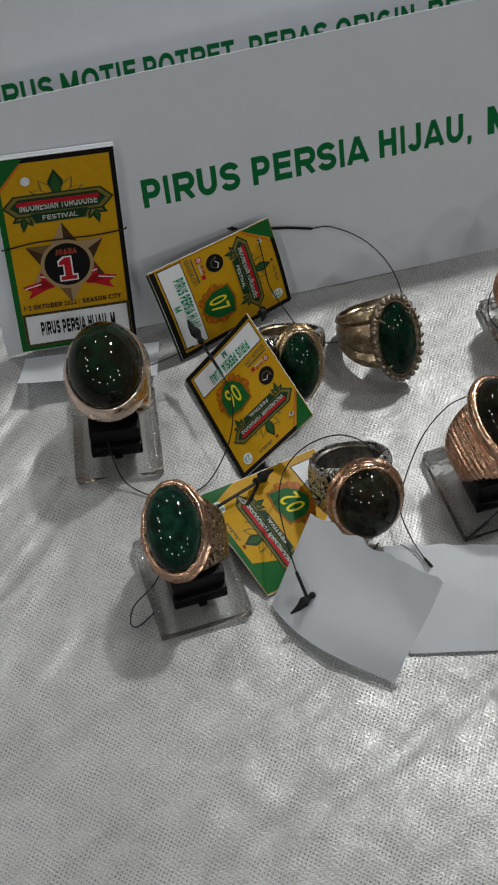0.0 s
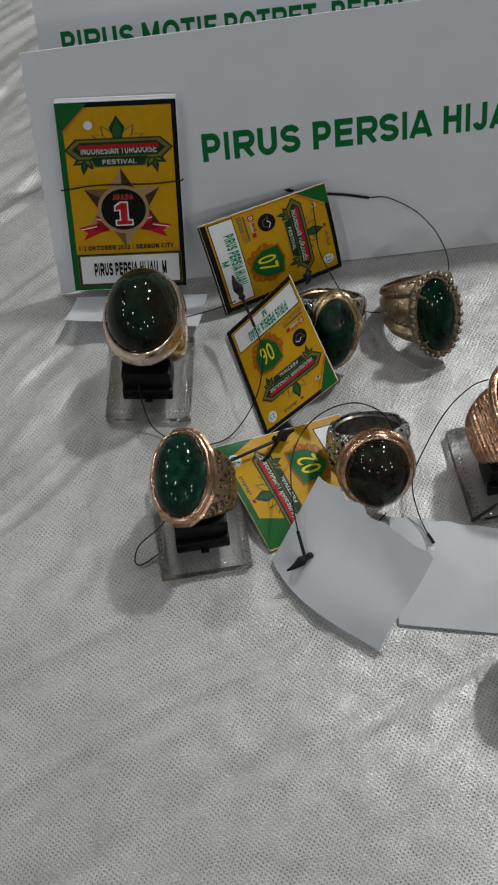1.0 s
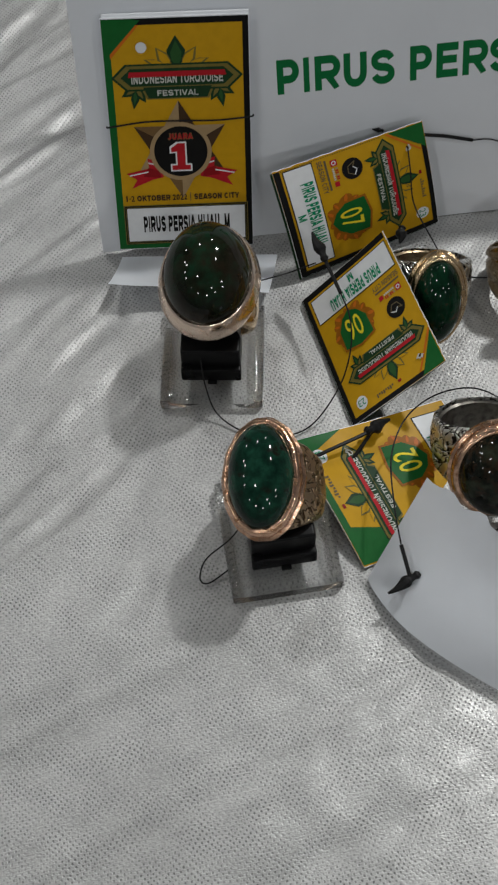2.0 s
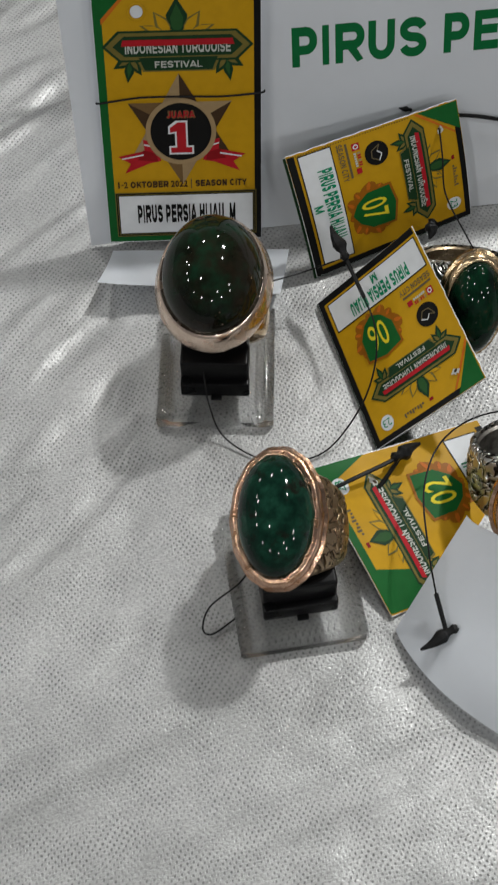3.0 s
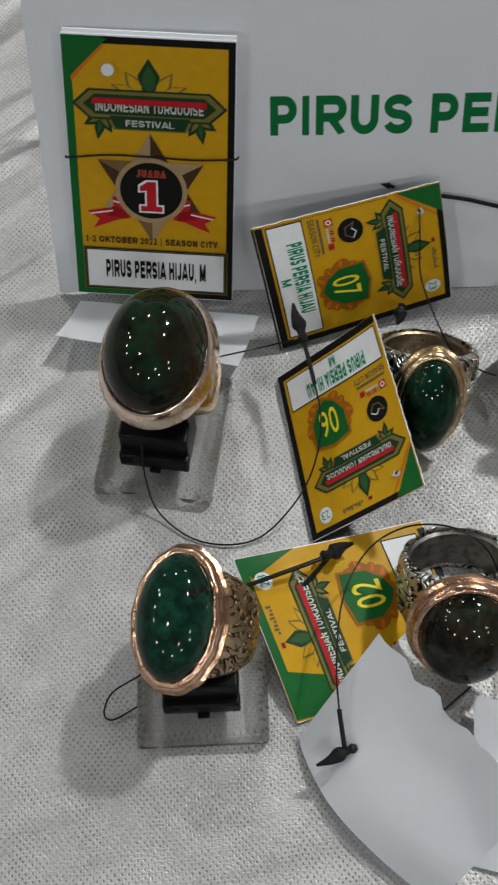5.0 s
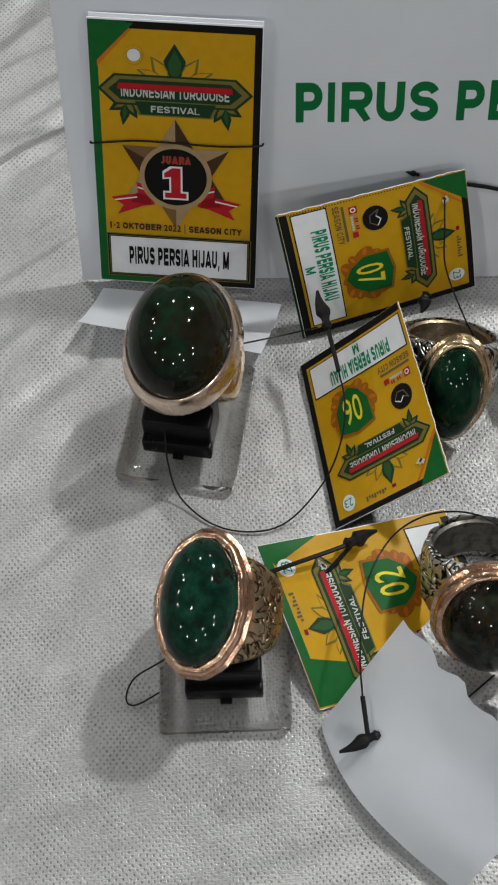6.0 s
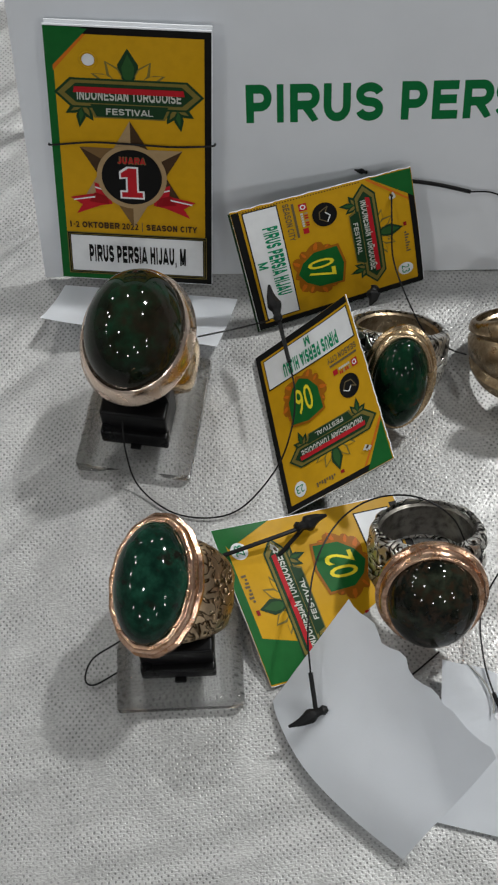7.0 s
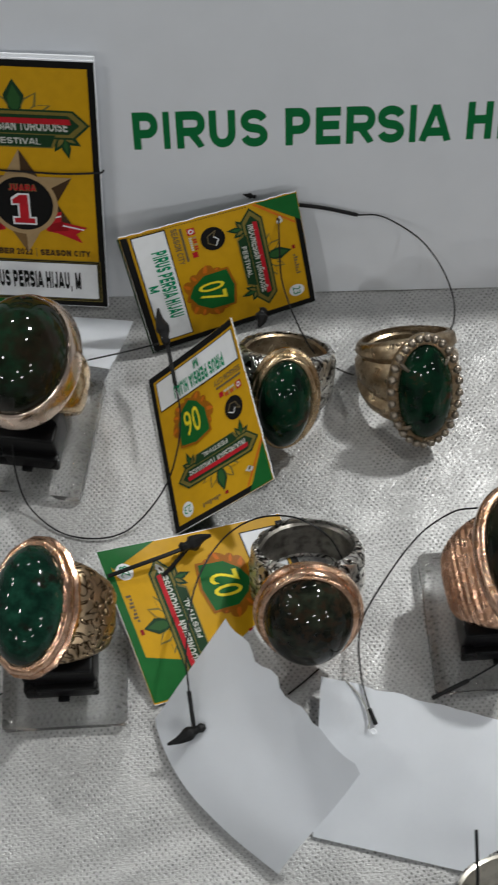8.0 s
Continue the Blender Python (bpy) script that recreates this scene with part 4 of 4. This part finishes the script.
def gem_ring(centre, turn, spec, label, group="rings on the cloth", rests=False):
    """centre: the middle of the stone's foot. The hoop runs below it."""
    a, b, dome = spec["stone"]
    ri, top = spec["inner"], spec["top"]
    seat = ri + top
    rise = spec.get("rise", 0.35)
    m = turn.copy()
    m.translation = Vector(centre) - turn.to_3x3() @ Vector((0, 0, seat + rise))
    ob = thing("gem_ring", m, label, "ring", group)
    part("hoop", band_bm(ri, top, spec.get("low", 0.16), spec["half"], spec.get("half_low", 0.38), spec.get("ribs", 0), spec.get("rough", 0.0), spec.get("groove", 0.0)), spec["hoop"], ob, spec.get("hoop_label", ""), True)
    e = spec.get("rim", 0.15)
    z = seat + rise
    lump = (lambda k: spec["scallop"] * math.cos(14 * 2 * math.pi * k / 56)) if "scallop" in spec else None
    # the mount: a flaring cup from the hoop to the rim that holds the stone
    prof = [(a * 0.55, b * 0.55, ri + 0.06), (a * 0.94, b * 0.90, seat - 0.06), (a + e * 0.7, b + e * 0.7, z - rise * 0.8), (a + e, b + e, z - rise * 0.45), (a + e * 1.05, b + e * 1.05, z - 0.02), (a + e * 0.8, b + e * 0.8, z + 0.07), (a + e * 0.35, b + e * 0.35, z + 0.11), (a + 0.0, b + 0.0, z + 0.10), (a - 0.05, b - 0.05, z + 0.02)]
    if spec.get("flare"):
        g = spec["flare"] * e
        prof[2:5] = [(a + g * 0.8, b + g * 0.8, z - rise * 0.95), (a + g, b + g, z - rise * 0.62), (a + e * 1.2, b + e * 1.2, z - 0.08)]
    if spec.get("step"):
        prof[3:5] = [(a + e * 1.4, b + e * 1.4, z - rise * 0.75), (a + e * 1.45, b + e * 1.45, z - rise * 0.48), (a + e * 1.0, b + e * 1.0, z - rise * 0.36), (a + e * 1.0, b + e * 1.0, z - 0.02)]
    cup = part("bezel", loft_bm([ellipse_ring(p, q, h, 56, lump if h > seat else None) for p, q, h in prof], cap=True), spec["bezel"], ob, spec.get("bezel_label", ""), True)
    part("stone", stone_bm(a, b, z + 0.02, dome, full=spec.get("full", 2.2)), spec["gem"], ob, spec.get("gem_label", ""), True)
    if spec.get("beads"):
        nb = spec["beads"]
        bead = bmesh.new()
        bmesh.ops.create_icosphere(bead, subdivisions=2, radius=0.108)
        first = part("bead", bead, BEAD, cup, smooth=True)
        for k in range(nb):
            t = 2 * math.pi * (k + 0.5) / nb
            at = Vector(((a + e * 0.72) * math.cos(t), (b + e * 0.72) * math.sin(t), z + 0.09)) * U
            o = first if k == 0 else first.copy()
            if k:
                scene.collection.objects.link(o)
            o.location = at
    if spec.get("claws"):
        for t in (40, 140, 220, 320):
            ca, sa = math.cos(radians(t)), math.sin(radians(t))
            pts = [((a + e * 0.6) * ca, (b + e * 0.6) * sa, z - 0.1), ((a + 0.05) * ca, (b + 0.05) * sa, z + 0.16), ((a - 0.10) * ca, (b - 0.12) * sa, z + 0.30)]
            part("claw", tube_bm(pts, lambda s: 0.075 * (1 - 0.55 * s), 8, 5), BEAD, cup, smooth=True)
    lh = spec.get("lining_half", 0.30)
    lining = [[(r * math.sin(q), y, r * math.cos(q)) for q in (2 * math.pi * k / 60 for k in range(60))] for r, y in ((ri + 0.02, -lh), (ri - 0.045, 0.05 - lh), (ri - 0.045, lh - 0.05), (ri + 0.02, lh))]
    part("lining", loft_bm(lining, cap=False), spec.get("lining", SILVER), ob, "smooth inner face", True)
    if rests:
        # let its lowest point down onto the cloth
        low = min((ob.matrix_world @ v.co).z for o in ob.children for v in o.data.vertices)
        ob.location.z -= low + 0.07 * U
    return ob


RING_LARGE = dict(stone=(1.15, 1.47, 1.20), inner=0.90, top=0.44, half=1.0, half_low=0.46, rim=0.12, rise=0.55, flare=1.9, hoop=GOLD, bezel=CREAM_GOLD, gem=DARK_STONE, full=2.03, gem_label="large domed dark green and black stone", hoop_label="smooth golden hoop")
RING_GREEN = dict(stone=(0.80, 1.29, 0.72), inner=0.92, top=0.44, half=1.18, half_low=0.45, rim=0.16, rise=0.45, step=True, hoop=CHASED_GOLD, bezel=MILLED_GOLD, gem=GREEN_STONE, scallop=0.012, rough=0.05, gem_label="tall oval green stone with a dark web", hoop_label="chased scrollwork hoop", bezel_label="scalloped rose gold bezel")
RING_BEADED = dict(stone=(0.68, 1.28, 0.50), inner=1.06, top=0.34, lining=BRASS, half=1.18, half_low=0.44, rim=0.23, rise=0.22, hoop=BRASS, bezel=BRASS, gem=RED_STONE, beads=28, claws=True, groove=0.17, gem_label="oval green stone with rusty red patches", bezel_label="brass bezel edged with small beads")
RING_SILVER = dict(stone=(0.99, 1.14, 0.85), inner=1.10, top=0.28, half=0.92, half_low=0.55, rim=0.16, rise=0.36, step=True, lining=DARK_SILVER, lining_half=0.46, hoop=CHASED_SILVER, bezel=MILLED_GOLD, gem=BLACK_STONE, rough=0.07, gem_label="round domed blackish green stone", hoop_label="silver hoop with deep scrollwork", bezel_label="stepped rose gold bezel")
RING_SLIM = dict(stone=(0.66, 1.20, 0.72), inner=1.06, top=0.30, half=0.90, half_low=0.42, rim=0.15, rise=0.28, step=True, lining=BRASS, lining_half=0.38, hoop=CHASED_SILVER, bezel=GOLD, gem=RED_STONE, rough=0.04, gem_label="slim domed green stone", hoop_label="silver and gold chased hoop")
RING_RIBBED = dict(stone=(0.92, 1.52, 0.75), inner=0.92, top=0.42, half=1.35, half_low=0.5, rim=0.18, rise=0.40, ribs=44, hoop=COPPER, bezel=MILLED_GOLD, gem=DARK_STONE, gem_label="oval dark green stone", hoop_label="copper gold hoop with raised ribs")


def ring_stand(x, y, turn, label):
    """A clear slab with a black arm that slants up and back through the ring; x, y: the middle of its front edge."""
    m = pose(x, y, 0.0, 0, 0, turn)
    ob = thing("ring_stand", m, label, "ring stand", "clear stands under rings")
    def rim(inset, z, cut):
        x, y0, y1 = 1.40 - inset, inset, 3.35 - inset
        return [(px, py, z) for px, py in ((-x + cut, y0), (x - cut, y0), (x, y0 + cut), (x, y1 - cut), (x - cut, y1), (-x + cut, y1), (-x, y1 - cut), (-x, y0 + cut))]
    slab = part("base", loft_bm([rim(0.20, 0.46, 0.08), rim(0.22, 0.50, 0.08)]), ACRYLIC, ob, "clear acrylic slab")
    part("edge", loft_bm([rim(0.27, -0.01, 0.10), rim(0, -0.03, 0.05), rim(0, 0.30, 0.05), rim(0.02, 0.35, 0.06), rim(0.17, 0.495, 0.08), rim(0.21, 0.495, 0.08)], cap=False), ACRYLIC_EDGE, slab, "bevelled polished edge", True)
    # black clip: a block with a lip and a small tab in front, and a round tongue behind it that fills the ring
    part("clip", box_bm(-0.80, 0.80, 0.72, 1.75, 0.50, 1.62, 0.07, 3), CLIP, ob, "glossy black clip", True)
    part("clip_foot", box_bm(-0.815, 0.815, 0.56, 0.86, 0.50, 0.98, 0.06, 3), CLIP, ob, smooth=True)
    part("clip_tab", box_bm(-0.10, 0.16, 0.44, 0.60, 0.50, 0.60, 0.03), CLIP, ob)
    tongue = [[(r * math.cos(q), y, 1.55 + r * math.sin(q)) for q in (2 * math.pi * k / 28 for k in range(28))] for y, r in ((1.2, 0.80), (2.9, 0.80), (3.05, 0.68))]
    part("tongue", loft_bm(tongue), CLIP, ob, "round black tongue inside the ring", True)
    return ob


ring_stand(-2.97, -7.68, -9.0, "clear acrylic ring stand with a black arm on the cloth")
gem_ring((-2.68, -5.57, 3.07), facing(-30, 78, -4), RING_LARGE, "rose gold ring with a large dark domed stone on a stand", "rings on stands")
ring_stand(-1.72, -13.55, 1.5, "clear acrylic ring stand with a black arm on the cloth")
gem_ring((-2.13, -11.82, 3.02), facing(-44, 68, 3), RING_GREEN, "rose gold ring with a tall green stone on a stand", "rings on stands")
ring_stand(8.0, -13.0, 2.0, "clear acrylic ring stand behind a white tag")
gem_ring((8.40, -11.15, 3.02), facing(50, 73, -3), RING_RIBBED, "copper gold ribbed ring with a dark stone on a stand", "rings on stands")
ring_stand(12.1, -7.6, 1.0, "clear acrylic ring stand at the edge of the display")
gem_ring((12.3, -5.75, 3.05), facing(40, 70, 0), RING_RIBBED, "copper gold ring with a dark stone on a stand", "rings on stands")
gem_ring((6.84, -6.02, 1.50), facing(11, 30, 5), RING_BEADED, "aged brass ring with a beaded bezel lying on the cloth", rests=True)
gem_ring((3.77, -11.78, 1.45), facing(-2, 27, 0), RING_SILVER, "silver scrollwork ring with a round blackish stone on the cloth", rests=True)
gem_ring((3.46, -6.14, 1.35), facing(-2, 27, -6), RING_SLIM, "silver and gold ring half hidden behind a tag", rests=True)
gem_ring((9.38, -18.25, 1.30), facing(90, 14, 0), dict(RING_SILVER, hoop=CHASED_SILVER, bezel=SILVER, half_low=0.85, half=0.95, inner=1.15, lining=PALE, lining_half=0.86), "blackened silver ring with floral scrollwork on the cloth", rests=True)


# ---- strings and their black toggles ----
def toggle_bm(a, b, r):
    a, b = Vector(a), Vector(b)
    # a crimped arrow-head: a narrow tip, a swollen barbed middle, a pinched neck and a small tail
    knots = [(0.0, 0.18), (0.2, 0.42), (0.4, 0.72), (0.56, 1.0), (0.64, 0.92), (0.72, 0.62), (0.82, 0.50), (0.92, 0.70), (1.0, 0.35)]
    def prof(s):
        for (p, q), (p2, q2) in zip(knots, knots[1:]):
            if s <= p2:
                return r * (q + (q2 - q) * (s - p) / (p2 - p))
        return r * 0.4
    side = (b - a).cross(Vector((0.2, 0.3, 1))).normalized() * r * 0.14
    return tube_bm([a, a.lerp(b, 0.33) + side, a.lerp(b, 0.66) - side * 0.6, b], prof, 7, 12)


def string(label, lines, toggles=(), mat=None, thin=0.026):
    """A thin string, made of lines of points, with its toggles; its base is where the first line begins."""
    base = Vector(lines[0][0][0])
    ob = thing("tag_string", Matrix.Translation(base), label, "string", "strings of the tags")
    for pts, radius in lines:
        part("cord", tube_bm([Vector(p) - base for p in pts], radius), mat or CORD, ob, smooth=True)
    for a, b, r in toggles:
        part("toggle", toggle_bm(Vector(a) - base, Vector(b) - base, r), CORD, ob, "black plastic toggle", True)
    return ob


T, K = 0.021, 0.052
string("black string looping from a ring over two tags", [
    ([(-1.33, -4.77, 1.6), (-0.38, -4.35, 1.3), (0.43, -4.31, 1.55)], T),
    ([(0.55, -4.15, 1.85), (0.62, -4.40, 1.9), (0.72, -4.95, 1.9), (0.86, -5.79, 1.95)], K),
    ([(0.86, -5.79, 1.95), (0.97, -6.58, 1.9), (0.88, -7.35, 1.55), (0.5, -7.98, 0.75), (-0.32, -8.65, 0.1), (-1.13, -8.9, 0.06), (-2.06, -8.7, 0.06), (-2.82, -8.06, 0.2), (-3.07, -7.48, 0.75), (-3.12, -6.93, 1.3)], T)],
    [((0.43, -3.62, 2.05), (0.64, -4.62, 1.95), 0.18)])
string("black string from a tag up to a beaded ring", [
    ([(3.98, -0.95, 2.62), (4.7, -0.98, 2.48), (5.53, -1.08, 2.29)], K),
    ([(5.53, -1.08, 2.29), (6.09, -1.07, 2.22), (6.64, -1.33, 2.10), (7.11, -1.62, 1.90), (7.44, -2.06, 1.78), (7.67, -2.52, 1.65), (7.82, -2.90, 1.46), (7.88, -3.30, 1.34), (7.80, -3.85, 1.45), (7.63, -4.35, 1.80)], T)],
    [((2.62, -0.70, 2.80), (2.95, -0.76, 2.74), 0.075)])
string("black string through a tag's hole to a ring behind it", [
    ([(3.50, -1.46, 2.74), (3.50, -2.06, 2.35), (3.55, -2.6, 1.6), (3.87, -3.55, 1.2), (4.36, -4.14, 0.5), (4.93, -4.46, 0.3), (5.23, -4.96, 0.8)], T)],
    [((2.90, -3.85, 1.42), (3.07, -3.38, 1.58), 0.18)])
string("black string tied round a curled tag", [
    ([(-0.76, -10.32, 1.0), (-0.05, -10.06, 1.0), (0.85, -9.68, 0.9), (1.19, -9.43, 0.8)], K),
    ([(0.32, -10.33, 0.5), (0.85, -9.8, 0.7), (1.19, -9.43, 0.8)], K)],
    [((1.62, -9.26, 0.80), (0.88, -9.62, 0.90), 0.20)])
string("black string looping from a torn tag into a silver ring", [
    ([(1.20, -13.91, 0.94), (1.11, -13.18, 1.22)], K),
    ([(1.11, -13.18, 1.22), (1.08, -12.37, 1.62), (1.28, -10.9, 1.6), (1.86, -9.77, 1.5), (2.65, -9.42, 1.9), (3.53, -9.65, 2.4), (4.27, -10.04, 2.2), (4.68, -10.39, 1.4)], T)],
    [((0.62, -14.20, 0.74), (1.45, -13.91, 1.02), 0.16)])
string("black string rising from a white tag to a ribbed ring", [
    ([(5.11, -13.75, 0.55), (4.92, -12.78, 0.6), (4.98, -11.58, 0.6), (5.58, -10.57, 0.8), (6.35, -9.84, 1.6), (7.01, -9.76, 2.6), (7.47, -9.96, 3.2)], T),
    ([(5.05, -13.5, 0.56), (5.16, -13.85, 0.58)], 0.05)])
string("pale string end caught in the hole of a tag", [([(4.57, -12.8, 0.5), (4.89, -13.26, 0.56), (5.02, -13.7, 0.6), (5.0, -13.95, 0.58)], 0.02)], mat=CLEAR_CORD)
string("black string end lying beside a clear stand", [([(7.87, -12.77, 1.2), (7.24, -13.03, 0.9)], T), ([(7.24, -13.03, 0.9), (6.44, -13.32, 0.62)], K)])
string("short black string under a torn tag", [([(3.28, -13.05, 0.4), (3.67, -12.69, 0.2), (4.0, -12.44, 0.3)], T)])
string("small black string loop under a ring stand", [([(-2.6, -11.9, 1.2), (-2.98, -12.22, 0.9), (-3.66, -12.48, 0.45), (-3.87, -12.82, 0.10), (-3.67, -12.96, 0.06), (-3.11, -12.65, 0.06)], T)])
string("black string with a stiff end standing over a ring", [([(6.80, -17.45, 1.2), (6.78, -17.55, 2.0), (6.83, -16.56, 2.3)], 0.036)])
string("small black string loop over a clear stand", [([(11.3, -4.4, 1.4), (10.75, -4.75, 1.1), (10.5, -5.4, 0.8), (10.8, -6.0, 0.6), (11.3, -6.1, 0.9)], T)])
